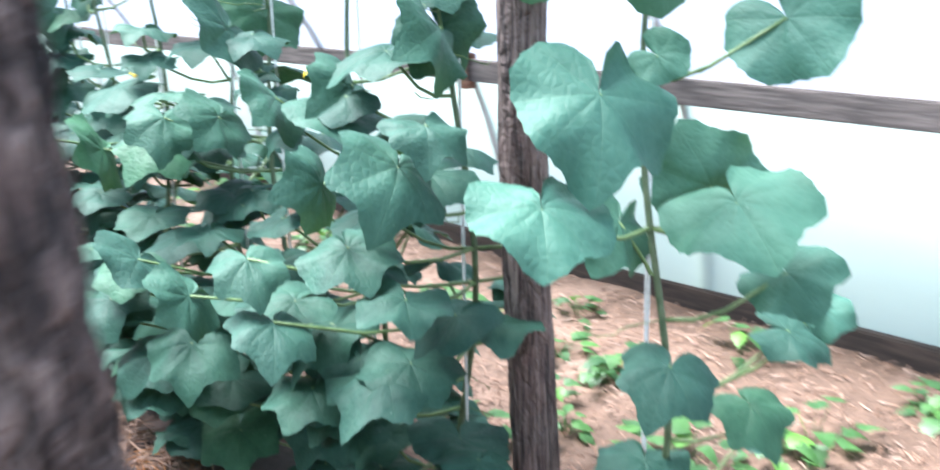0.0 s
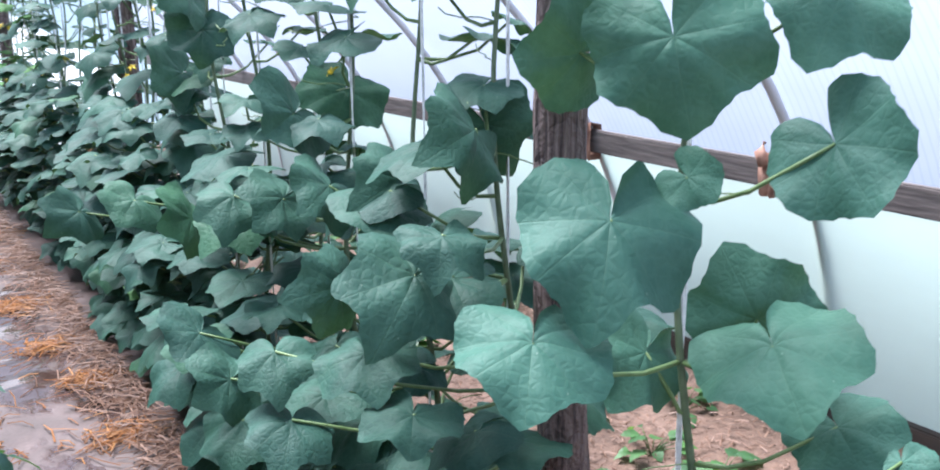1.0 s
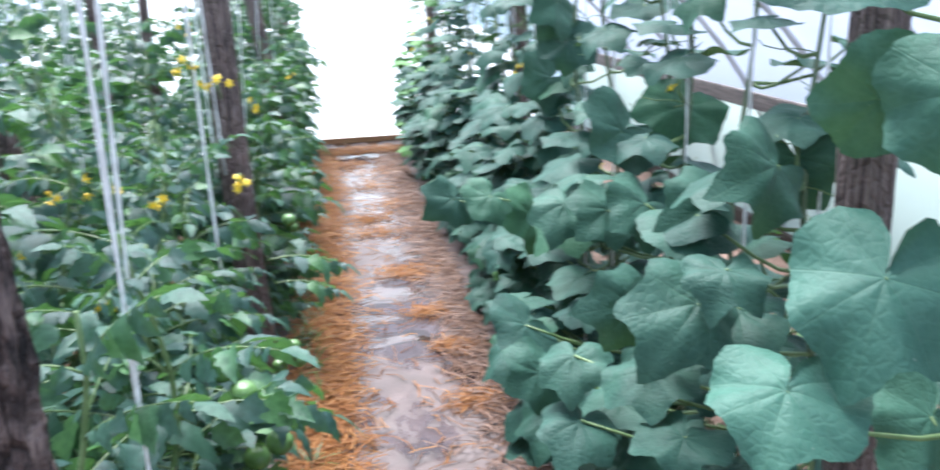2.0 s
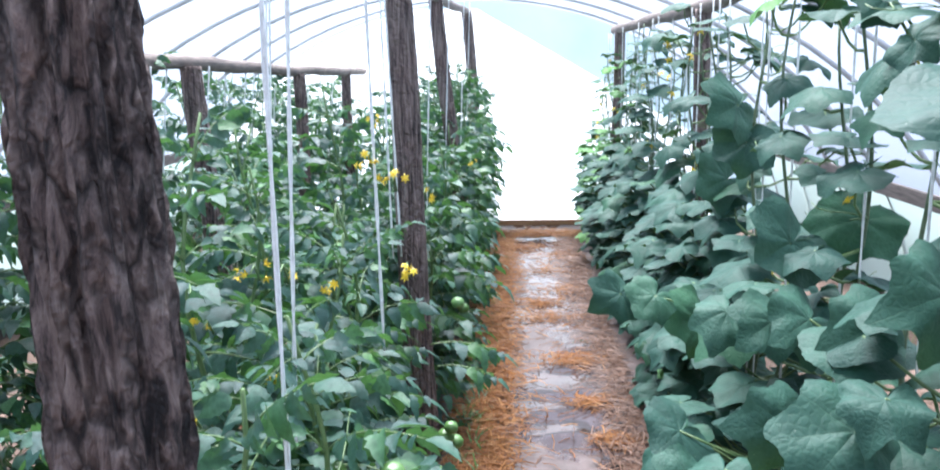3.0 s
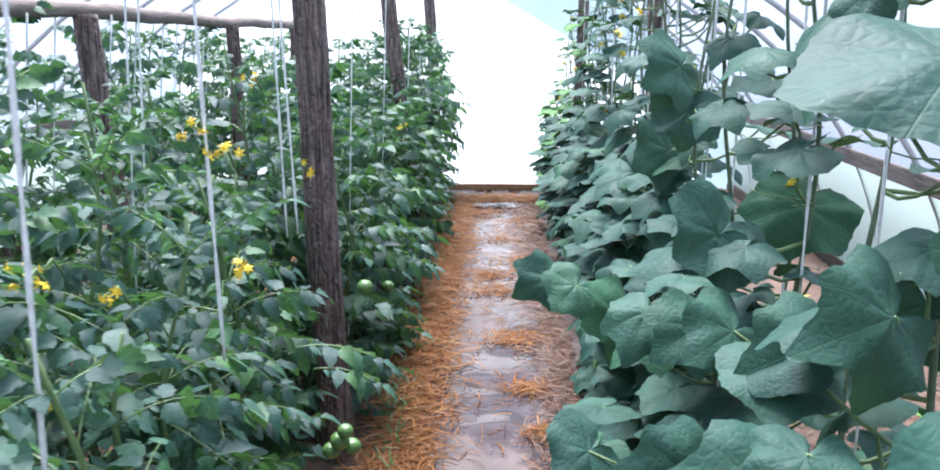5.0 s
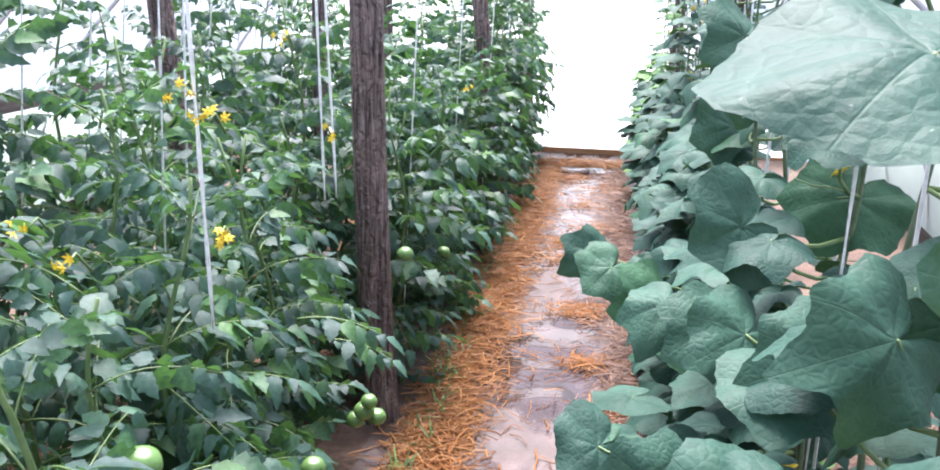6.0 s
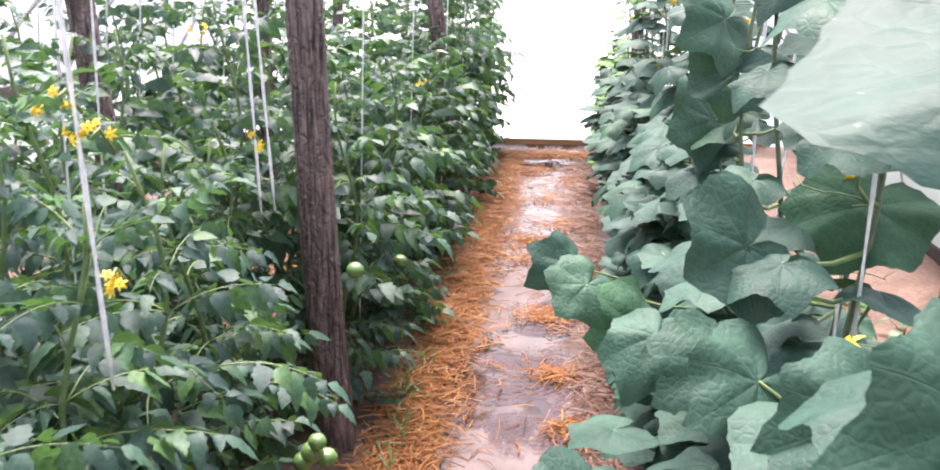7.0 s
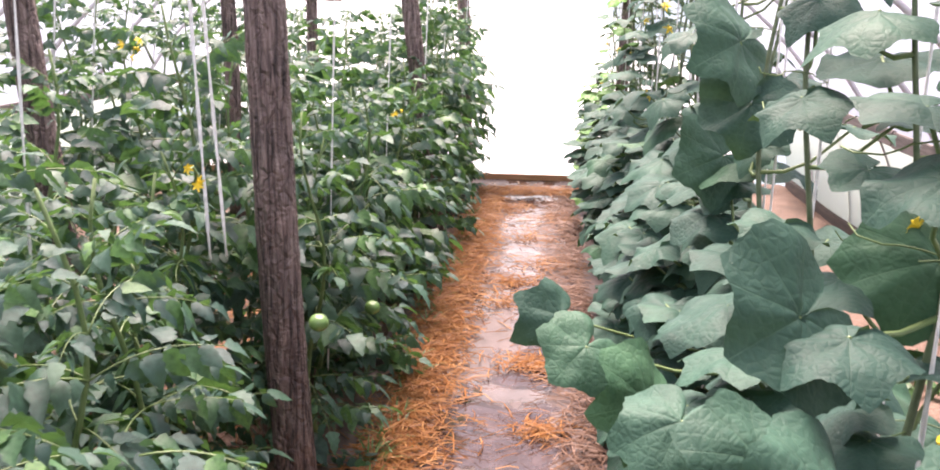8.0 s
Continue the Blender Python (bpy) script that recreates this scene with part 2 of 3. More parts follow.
def thing(name, label, category, group="", kind="", at=(0, 0, 0)):
    ob = new(name)
    ob.location = at
    ob.empty_display_size = 0.1
    return tagged(ob, label, category, group, kind)


def child(name, me, parent, m=None, label=""):
    ob = new(name, me)
    ob.parent = parent
    if m is not None:
        ob.matrix_basis = m
    return tagged(ob, label)


def tube(verts, faces, pts, radii, sides=6):
    """Adds a bent tube along pts to the lists."""
    base = len(verts)
    pts = [Vector(p) for p in pts]
    for k, p in enumerate(pts):
        d = (pts[min(k + 1, len(pts) - 1)] - pts[max(k - 1, 0)]).normalized()
        a = d.orthogonal().normalized() if abs(d.z) > 0.9 else d.cross(Vector((0, 0, 1))).normalized()
        b = d.cross(a)
        r = radii[k] if isinstance(radii, (list, tuple)) else radii
        for s in range(sides):
            t = 2 * math.pi * s / sides
            verts.append(p + a * (r * math.cos(t)) + b * (r * math.sin(t)))
    for k in range(len(pts) - 1):
        for s in range(sides):
            q, w = base + k * sides, base + (k + 1) * sides
            faces.append((q + s, q + (s + 1) % sides, w + (s + 1) % sides, w + s))
    faces.append(tuple(base + s for s in range(sides))[::-1])
    faces.append(tuple(base + (len(pts) - 1) * sides + s for s in range(sides)))


def box_mesh(name, x0, x1, y0, y1, z0, z1, material, bevel=0.004):
    bm = bmesh.new()
    bmesh.ops.create_cube(bm, size=1.0, matrix=Matrix.Translation(((x0 + x1) / 2, (y0 + y1) / 2, (z0 + z1) / 2)) @ Matrix.Diagonal((x1 - x0, y1 - y0, z1 - z0, 1)))
    bmesh.ops.bevel(bm, geom=bm.edges[:], offset=bevel, segments=2, affect="EDGES")
    me = bpy.data.meshes.new(name)
    bm.to_mesh(me)
    bm.free()
    me.materials.append(material)
    return me


# ---- ground, path, tunnel ----
RIDGE_X, HALF, TOP, Y0, Y1 = -0.6, 2.95, 2.32, -2.6, 9.92


def arch(dx):
    return TOP * math.sqrt(max(0.0, 1 - (dx / HALF) ** 2))


def build_ground():
    n = 40
    xs = [-300, -40, -8] + [RIDGE_X - HALF + 2 * HALF * k / n for k in range(n + 1)] + [8, 40, 300]
    ys = [-300, -40, -8] + [Y0 + (Y1 - Y0) * k / 80 for k in range(81)] + [18, 50, 300]
    verts = []
    for y in ys:
        for x in xs:
            inside = Y0 < y < Y1 and abs(x - RIDGE_X) < HALF
            z = 0.0
            if inside:
                z = 0.03 * noise.noise(Vector((x * 2.5, y * 2.5, 0))) + 0.015
                if -0.5 < x < 0.45:
                    z = -0.02
                if x > 0.9:
                    z += 0.03
            verts.append((x, y, z))
    w = len(xs)
    faces = [(j * w + i, j * w + i + 1, (j + 1) * w + i + 1, (j + 1) * w + i) for j in range(len(ys) - 1) for i in range(w - 1)]
    tagged(new("ground", mesh_data("ground", verts, faces, M_SOIL)), "brown garden soil under the plant beds", "ground", kind="structure")
    nx, ny = 26, 300
    verts = []
    for j in range(ny + 1):
        y = Y0 + 0.05 + (Y1 - 0.7 - Y0) * j / ny
        for i in range(nx + 1):
            u = i / nx
            x = -0.62 + 1.2 * u
            dip = 0.008 * noise.noise(Vector((x * 5, y * 5, 3))) + 0.012 * noise.noise(Vector((x * 1.7, y * 1.3, 9)))
            verts.append((x, y, 0.008 + dip + (0.03 * (abs(u - 0.52) * 2) ** 3)))
    w = nx + 1
    faces = [(j * w + i, j * w + i + 1, (j + 1) * w + i + 1, (j + 1) * w + i) for j in range(ny) for i in range(nx)]
    tagged(new("path", mesh_data("path", verts, faces, M_PATH)), "trodden wet clay path with shiny damp patches", "path", kind="structure")
    tagged(new("sill_slab", box_mesh("sill_slab", -0.9, 1.1, 9.25, 9.86, -0.05, 0.025, M_PATH, 0.01)), "smooth clay sill before the end sheet", "sill", kind="structure")


def build_film():
    seg = 48
    ys = [Y0 + (Y1 - Y0) * k / 60 for k in range(61)]
    verts, faces = [], []
    for y in ys:
        for s in range(seg + 1):
            a = math.pi * s / seg
            sag = 0.004 * noise.noise(Vector((s * 0.3, y * 2, 1)))
            verts.append((RIDGE_X - (HALF + sag) * math.cos(a), y, (TOP + sag) * math.sin(a)))
    w = seg + 1
    for j in range(len(ys) - 1):
        for i in range(seg):
            faces.append((j * w + i, j * w + i + 1, (j + 1) * w + i + 1, (j + 1) * w + i))
    film = tagged(new("tunnel_film", mesh_data("tunnel_film", verts, faces, M_FILM)), "milky translucent greenhouse film over the hoops", "film", kind="structure")
    film.visible_shadow = False
    for name, y, m in (("end_film_far", Y1, M_FILM_END), ("end_film_near", Y0, M_FILM_WHITE)):
        vs, fs = [], []
        rows = 14
        for r in range(rows + 1):
            for s in range(seg + 1):
                a = math.pi * s / seg
                f = r / rows
                x = RIDGE_X - HALF * math.cos(a)
                z = TOP * math.sin(a) * f
                vs.append((x, y + 0.01 * noise.noise(Vector((x * 2, z * 2, y))), z))
        fs = [(j * w + i, j * w + i + 1, (j + 1) * w + i + 1, (j + 1) * w + i) for j in range(rows) for i in range(seg)]
        ob = tagged(new(name, mesh_data(name, vs, fs, m)), "translucent film closing the end of the tunnel", "film", kind="structure")
        ob.visible_shadow = name == "end_film_near"
    # white inner sheet hung from the ridge end, its upper edge falling to one side
    vs, cols, rows = [], 44, 20
    for r in range(rows + 1):
        for c in range(cols + 1):
            x = RIDGE_X - 2.6 + 5.2 * c / cols
            d = x - RIDGE_X
            top = min(arch(d) - 0.03, 2.24 - 0.58 * max(d, 0.0))
            z = 0.02 + (top - 0.02) * r / rows
            vs.append((x, Y1 - 0.05 + 0.012 * math.sin(x * 9 + z * 2) + 0.015 * noise.noise(Vector((x * 1.5, z, 4))), z))
    w2 = cols + 1
    fs = [(j * w2 + i, j * w2 + i + 1, (j + 1) * w2 + i + 1, (j + 1) * w2 + i) for j in range(rows) for i in range(cols)]
    ob = tagged(new("end_sheet", mesh_data("end_sheet", vs, fs, M_FILM_WHITE)), "white plastic sheet hung across the far end", "sheet", kind="structure")
    # loose lower side curtain
    for side in (1, -1):
        vs, n2, r2 = [], 120, 8
        for j in range(n2 + 1):
            y = Y0 + (Y1 - Y0) * j / n2
            for r in range(r2 + 1):
                z = 0.02 + 0.86 * r / r2
                x = RIDGE_X + side * (HALF * math.sqrt(1 - (z / TOP) ** 2) - 0.05 - 0.02 * math.sin(y * 3.1 + z * 2) * (1 - r / r2))
                vs.append((x, y, z))
        w3 = r2 + 1
        fs = [(j * w3 + i, j * w3 + i + 1, (j + 1) * w3 + i + 1, (j + 1) * w3 + i) for j in range(n2) for i in range(r2)]
        ob = tagged(new("side_curtain", mesh_data("side_curtain", vs, fs, M_FILM_SIDE)), "pale green plastic side curtain of the tunnel", "curtain", kind="structure")


def build_hoops():
    vs, fs = [], []
    pts = []
    for s in range(41):
        a = math.pi * s / 40
        pts.append((-(HALF - 0.035) * math.cos(a), 0, (TOP - 0.035) * math.sin(a)))
    tube(vs, fs, pts, 0.016, 8)
    me = mesh_data("hoop", vs, fs, M_PIPE)
    y = -1.79
    k = 0
    while y < Y1:
        ob = tagged(new("hoop", me), "white plastic pipe hoop under the film", "hoop", "tunnel hoops")
        ob.matrix_basis = pose(RIDGE_X, y, 0, 0.6 * math.sin(k * 2.1), 0, 0.5 * math.sin(k * 1.3))
        y += 0.98
        k += 1


def post_mesh(name, h, r, lean, rough, sides=40, rows=70, seed=0):
    verts, faces = [], []
    for j in range(rows + 1):
        z = h * j / rows
        for i in range(sides):
            a = 2 * math.pi * i / sides
            q = Vector((math.cos(a) * 5 + seed, math.sin(a) * 5, z * 1.6))
            ridge = 0.5 - 2.2 * abs(noise.noise(Vector((math.cos(a) * 4.5, math.sin(a) * 4.5, z * 4.5 + seed)))) ** 0.8
            fine = noise.noise(Vector((math.cos(a) * 16, math.sin(a) * 16, z * 18 + seed)))
            rr = r * (1.06 - 0.14 * j / rows) * (1 + 0.05 * noise.noise(q * 0.3)) + rough * (ridge * 0.8 + 0.5 * fine)
            bx = lean[0] * z / h + 0.014 * math.sin(z * 2.3 + seed)
            by = lean[1] * z / h + 0.010 * math.sin(z * 2.9 + seed * 2)
            verts.append((bx + rr * math.cos(a), by + rr * math.sin(a), z))
    for j in range(rows):
        for i in range(sides):
            faces.append((j * sides + i, j * sides + (i + 1) % sides, (j + 1) * sides + (i + 1) % sides, (j + 1) * sides + i))
    faces.append(tuple(rows * sides + i for i in range(sides)))
    return mesh_data(name, verts, faces, M_BARK if rough > 0.01 else M_BARK_GREY)


def build_posts():
    spots = [  # x, y at the ground, height, radius, lean at the top
        ("near", -0.61, 0.84, 2.2, 0.062, (-0.02, 0.0), 0.016),
        ("ridge", -0.60, 3.76, 2.16, 0.060, (-0.11, 0.0), 0.0035),
        ("ridge", -0.56, 7.08, 2.16, 0.056, (-0.24, 0.02), 0.003),
        ("ridge", -0.58, 9.55, 2.18, 0.055, (-0.10, 0.0), 0.003),
        ("side", 0.66, 1.55, 1.95, 0.050, (-0.02, -0.03), 0.0045),
        ("side", 0.70, 4.95, 1.93, 0.046, (0.03, 0.0), 0.003),
        ("side", 0.66, 8.3, 1.95, 0.046, (0.0, 0.0), 0.003),
        ("side", -1.60, 4.4, 1.68, 0.055, (-0.12, 0.0), 0.003),
        ("side", -1.66, 6.5, 1.63, 0.045, (-0.05, 0.0), 0.003),
        ("side", -1.70, 8.6, 1.63, 0.045, (-0.03, 0.0), 0.003),
        ("side", -1.66, 2.97, 1.68, 0.042, (-0.01, 0.0), 0.003),
        ("side", -1.72, 1.2, 1.66, 0.05, (0.0, 0.0), 0.003),
    ]
    for k, (what, x, y, h, r, lean, rough) in enumerate(spots):
        ob = new("post", post_mesh("post", h + 0.02, r, lean, rough, 110 if k == 0 else 44, 260 if k == 0 else 90, k * 3.7))
        ob.location = (x, y, -0.02)
        tagged(ob, "rough dark bark-covered timber post set in the soil" if k == 0 else "grey-brown timber post with fissured bark set in soil", "post", "roof posts")


def build_rails():
    def pole(name, pts, r, label, mat_=M_POLE):
        vs, fs = [], []
        dense = []
        for a, b in zip(pts[:-1], pts[1:]):
            for k in range(10):
                dense.append(Vector(a).lerp(Vector(b), k / 10))
        dense.append(Vector(pts[-1]))
        rr = [r * (1 + 0.18 * noise.noise(p * 3.0)) for p in dense]
        dense = [p + Vector((0.012 * noise.noise(p * 1.7), 0, 0.012 * noise.noise(p * 1.9 + Vector((5, 0, 0))))) for p in dense]
        tube(vs, fs, dense, rr, 12)
        tagged(new(name, mesh_data(name, vs, fs, mat_)), label, "roof pole")

    pole("ridge_pole", [(-0.62, -2.4, 2.16), (-0.62, 0.84, 2.20), (-0.66, 3.76, 2.19), (-0.80, 7.1, 2.16), (-0.68, 9.8, 2.2)], 0.036, "grey round ridge pole resting on the posts")
    pole("side_pole", [(0.66, 1.3, 1.97), (0.74, 4.95, 1.95), (0.66, 8.6, 1.96)], 0.04, "grey round pole carrying the cucumber twines")
    pole("side_pole", [(-1.72, -1.0, 1.67), (-1.74, 3.2, 1.69), (-1.78, 4.4, 1.70), (-1.72, 6.5, 1.65), (-1.74, 9.6, 1.63)], 0.036, "grey round pole over the tomato row")
    for side, nm in ((1, "side_plank"), (-1, "side_plank")):
        x = RIDGE_X + side * (HALF * math.sqrt(1 - (0.9 / TOP) ** 2) - 0.085)
        y = Y0 + 0.1
        while y < Y1 - 0.5:
            ob = new(nm, box_mesh(nm, -0.014, 0.014, 0, 3.02, -0.045, 0.045, M_PLANK, 0.005))
            ob.matrix_basis = pose(x, y, 0.9, 0.3 * math.sin(y), 0, 0)
            tagged(ob, "weathered grey plank fixed along the hoops", "plank", "side planks")
            y += 3.03
        xb = RIDGE_X + side * (HALF - 0.06)
        bb = new("base_board", box_mesh("base_board", xb - 0.02, xb + 0.02, Y0 + 0.1, Y1 - 0.1, -0.02, 0.11, M_DARK_BOARD, 0.006))
        tagged(bb, "dark damp base board holding down the side curtain", "board", kind="structure")
    tagged(new("end_board", box_mesh("end_board", RIDGE_X - 2.6, RIDGE_X + 2.6, Y1 - 0.1, Y1 - 0.07, -0.01, 0.075, M_BOARD, 0.006)), "reddish wooden board along the foot of the end sheet", "board", kind="structure")
    # rags tied round plank and hoop, each with a loose end
    plank_x = RIDGE_X + HALF * math.sqrt(1 - (0.9 / TOP) ** 2) - 0.085
    for y, up in ((2.2, 0.06), (3.1, 0.16)):
        vs, fs = [], []
        ring = [(-0.02, -0.055), (0.02, -0.055), (0.024, 0.0), (0.02, 0.053), (-0.02, 0.053), (-0.024, 0.0)]
        for k in range(7):
            yy = -0.035 + 0.07 * k / 6
            for rx, rz in ring:
                q = Vector((rx, yy, rz))
                vs.append(q + Vector((rx, 0, rz)) * (0.18 + 0.5 * noise.noise(q * 45)) + Vector((0, 0.01 * noise.noise(q * 30), 0)))
        fs += [(k * 6 + i, k * 6 + (i + 1) % 6, k * 6 + 6 + (i + 1) % 6, k * 6 + 6 + i) for k in range(6) for i in range(6)]
        tube(vs, fs, [(-0.03, 0, 0.04), (-0.045, 0.015, 0.05 + up * 0.5), (-0.03, 0.01, 0.05 + up)], [0.026, 0.018, 0.008], 8)
        ob = new("rag", mesh_data("rag", vs, fs, M_CLOTH))
        ob.location = (plank_x, y, 0.9)
        tagged(ob, "brown rag tied round the plank and hoop", "rag")


# ---- plants ----
def leaf_profile(t, sharp):
    """Blade radius by the angle from the tip, for a five-cornered leaf one wide; sharp from 0, round, to 1, pointed."""
    a = abs(t)
    keys = [(0, 0.60 + 0.13 * sharp), (0.52, 0.54 - 0.04 * sharp), (1.0, 0.56 + 0.08 * sharp), (1.48, 0.54 - 0.06 * sharp), (1.95, 0.55 + 0.05 * sharp), (2.4, 0.53), (2.78, 0.47), (3.02, 0.27), (math.pi, 0.05)]
    for k, ((a0, r0), (a1, r1)) in enumerate(zip(keys[:-1], keys[1:])):
        if a <= a1:
            u = (a - a0) / (a1 - a0)
            smooth = u * u * (3 - 2 * u)
            point = 1 - (1 - u) ** 1.8 if r1 < r0 else u ** 1.8
            u = smooth + (point - smooth) * sharp if k < 5 else smooth
            return r0 + (r1 - r0) * u
    return 0.06


def cucumber_leaf_mesh(seed, material, droop=0.35, wave=0.05, sharp=0.7, fold=None):
    rng = random.Random(seed)
    na, nr = 72, 9
    fold = rng.uniform(-0.3, 0.25) if fold is None else fold
    ph = rng.uniform(0, 6)
    skew = rng.uniform(-0.1, 0.1)
    verts, faces = [(0, 0, 0)], []
    for r in range(1, nr + 1):
        f = r / nr
        for i in range(na):
            t = -math.pi + 2 * math.pi * (i + 0.5) / na
            rad = leaf_profile(t + skew * math.sin(t), sharp) * (1 + 0.05 * math.sin(2 * t + ph) + 0.03 * math.sin(3 * t + 2 * ph))
            if r == nr:
                rad *= 1 + (0.016 if i % 3 == 0 else -0.008) + 0.05 * noise.noise(Vector((t * 2.2, seed * 1.7, 0)))
            q = rad * f
            x, y = q * math.sin(t), q * math.cos(t)
            v = abs(((t / 0.78) + 0.5) % 1 - 0.5) * 2
            puff = 0.013 * math.sin(v * math.pi / 2) * math.sin(f * math.pi) ** 0.7
            edge = wave * f ** 3 * (math.sin(5 * t + ph) + 0.8 * noise.noise(Vector((t * 2.5, seed * 2.3, 8))))
            z = puff + edge - droop * q * q + fold * math.sqrt(x * x + 0.02) * 0.5 - 0.7 * droop * max(y, 0) ** 2 + 0.07 * noise.noise(Vector((x * 2.6 + seed, y * 2.6, ph)))
            verts.append((x, y, z))
    for i in range(na - 1):
        faces.append((0, 1 + i + 1, 1 + i))
    for r in range(nr - 1):
        for i in range(na - 1):
            a, b = 1 + r * na + i, 1 + (r + 1) * na + i
            faces.append((a, a + 1, b + 1, b))
    return mesh_data("leaf", verts, faces, material)


CUKE_LEAVES = [cucumber_leaf_mesh(k, M_CUKE, 0.1 + 0.13 * (k % 4), 0.025 + 0.02 * (k % 3), 0.3 + 0.14 * (k % 4)) for k in range(16)]
# blades for the end vine, the extra light there put into their colour
CUKE_FLAT = [cucumber_leaf_mesh(70 + k, M_CUKE_LIT, 0.12 + 0.07 * k, 0.04 + 0.02 * (k % 3), 0.25 + 0.1 * (k % 3)) for k in range(6)]
CUKE_BROAD = [cucumber_leaf_mesh(90, M_CUKE, 0.2, 0.03, 0.15, 0.0)]
CUKE_YOUNG = [cucumber_leaf_mesh(40 + k, M_CUKE_YOUNG, 0.3, 0.05) for k in range(3)]


def leaf_matrix(pos, tip, normal, w, stretch=1.0):
    y = Vector(tip).normalized()
    z = Vector(normal)
    z = (z - y * z.dot(y)).normalized()
    x = y.cross(z)
    m = Matrix((x, y, z)).transposed().to_4x4()
    return Matrix.Translation(pos) @ m @ Matrix.Diagonal((w, w * stretch, w, 1))


def blossom_mesh(petals, r):
    vs, fs = [], []
    for k in range(petals):
        a = 2 * math.pi * k / petals
        u, v = Vector((math.cos(a), math.sin(a), 0)), Vector((-math.sin(a), math.cos(a), 0))
        b = len(vs)
        for d, wd, z in ((0.1, 0.1, 0.0), (0.5, 0.24, 0.1), (0.85, 0.16, -0.05), (1.1, 0.03, -0.35)):
            vs += [(u * d - v * wd) * r + Vector((0, 0, z * r)), (u * d + v * wd) * r + Vector((0, 0, z * r))]
        for j in range(3):
            fs.append((b + 2 * j, b + 2 * j + 1, b + 2 * j + 3, b + 2 * j + 2))
    tube(vs, fs, [(0, 0, -0.1 * r), (0, 0, 0.3 * r), (0, 0, 0.6 * r)], [0.16 * r, 0.2 * r, 0.06 * r], 6)
    return mesh_data("flower", vs, fs, M_PETAL)


CUKE_FLOWER = blossom_mesh(5, 0.022)


class Vine:
    """One cucumber vine: stem and petioles in one mesh, every leaf and flower a part."""

    def __init__(self, x, y, top, seed):
        self.rng = random.Random(seed)
        self.root = thing("cucumber_vine", "dark green cucumber vine climbing a white twine", "cucumber plant", "cucumber row", at=(x, y, 0))
        self.x, self.y, self.top = x, y, top
        self.vs, self.fs = [], []
        r = self.rng
        self.pts = [Vector((0.05 * math.sin(z * 5 + seed) * (0.3 + z / 3), 0.05 * math.cos(z * 4.3 + seed), z)) for z in [0.0 + top * k / 22 for k in range(23)]]
        tube(self.vs, self.fs, self.pts, [0.009 - 0.005 * k / 22 for k in range(23)], 7)

    def stem_at(self, z):
        k = min(21, max(0, int(z / self.top * 22)))
        return self.pts[k]

    def leaf(self, pos, tip, normal, w, young=False, flat=False, broad=False):
        """pos, in the world, is where the stalk meets the blade."""
        local = Vector(pos) - Vector((self.x, self.y, 0))
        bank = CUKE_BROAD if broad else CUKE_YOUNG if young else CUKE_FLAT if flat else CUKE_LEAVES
        child("leaf", self.rng.choice(bank), self.root, leaf_matrix(local, tip, normal, w, self.rng.uniform(0.86, 1.12)))
        s = self.stem_at(min(max(local.z - 0.05, 0.05), self.top * 0.98))
        mid = s.lerp(local, 0.55) + Vector((0, 0, -0.03)) + Vector((self.rng.uniform(-0.02, 0.02), self.rng.uniform(-0.02, 0.02), 0))
        vs, fs = [], []
        tube(vs, fs, [s, s.lerp(mid, 0.5) + Vector((0, 0, -0.01)), mid, mid.lerp(local, 0.6), local], [0.005, 0.0045, 0.004, 0.0036, 0.003], 5)
        child("leaf_stalk", mesh_data("leaf_stalk", vs, fs, M_STEM), self.root)

    def tendril(self):
        r = self.rng
        z = r.uniform(0.3, self.top)
        p = self.stem_at(z)
        a = r.uniform(0, 6.28)
        d = Vector((math.cos(a), math.sin(a), r.uniform(-0.3, 0.3)))
        e = r.uniform(0.06, 0.16)
        pts = [p + d * e * k / 7 + Vector((0.012 * math.sin(k * 1.8), 0.012 * math.cos(k * 1.8), 0.01 * math.sin(k))) * (k / 7) for k in range(8)]
        vs, fs = [], []
        tube(vs, fs, pts, 0.0014, 4)
        child("tendril", mesh_data("tendril", vs, fs, M_STEM), self.root)

    def flower(self, pos):
        child("flower", CUKE_FLOWER, self.root, Matrix.Translation(Vector(pos) - Vector((self.x, self.y, 0))) @ pose(0, 0, 0, self.rng.uniform(-60, 60), self.rng.uniform(-60, 60), 0), "small yellow cucumber flower")

    def finish(self):
        child("stem", mesh_data("stem", self.vs, self.fs, M_STEM_WOODY), self.root)


def twine(pts, r, label, group):
    vs, fs = [], []
    a, b = Vector(pts[0]), Vector(pts[-1])
    n = 14
    for s in (0, 1):
        line = []
        for k in range(n + 1):
            t = k / n
            p = a.lerp(b, t)
            ph = t * 18 + s * math.pi
            line.append(p + Vector((math.cos(ph), math.sin(ph), 0)) * r * 0.9)
        tube(vs, fs, line, r, 5)
    tagged(new("twine", mesh_data("twine", vs, fs, M_TWINE)), label, "twine", group)


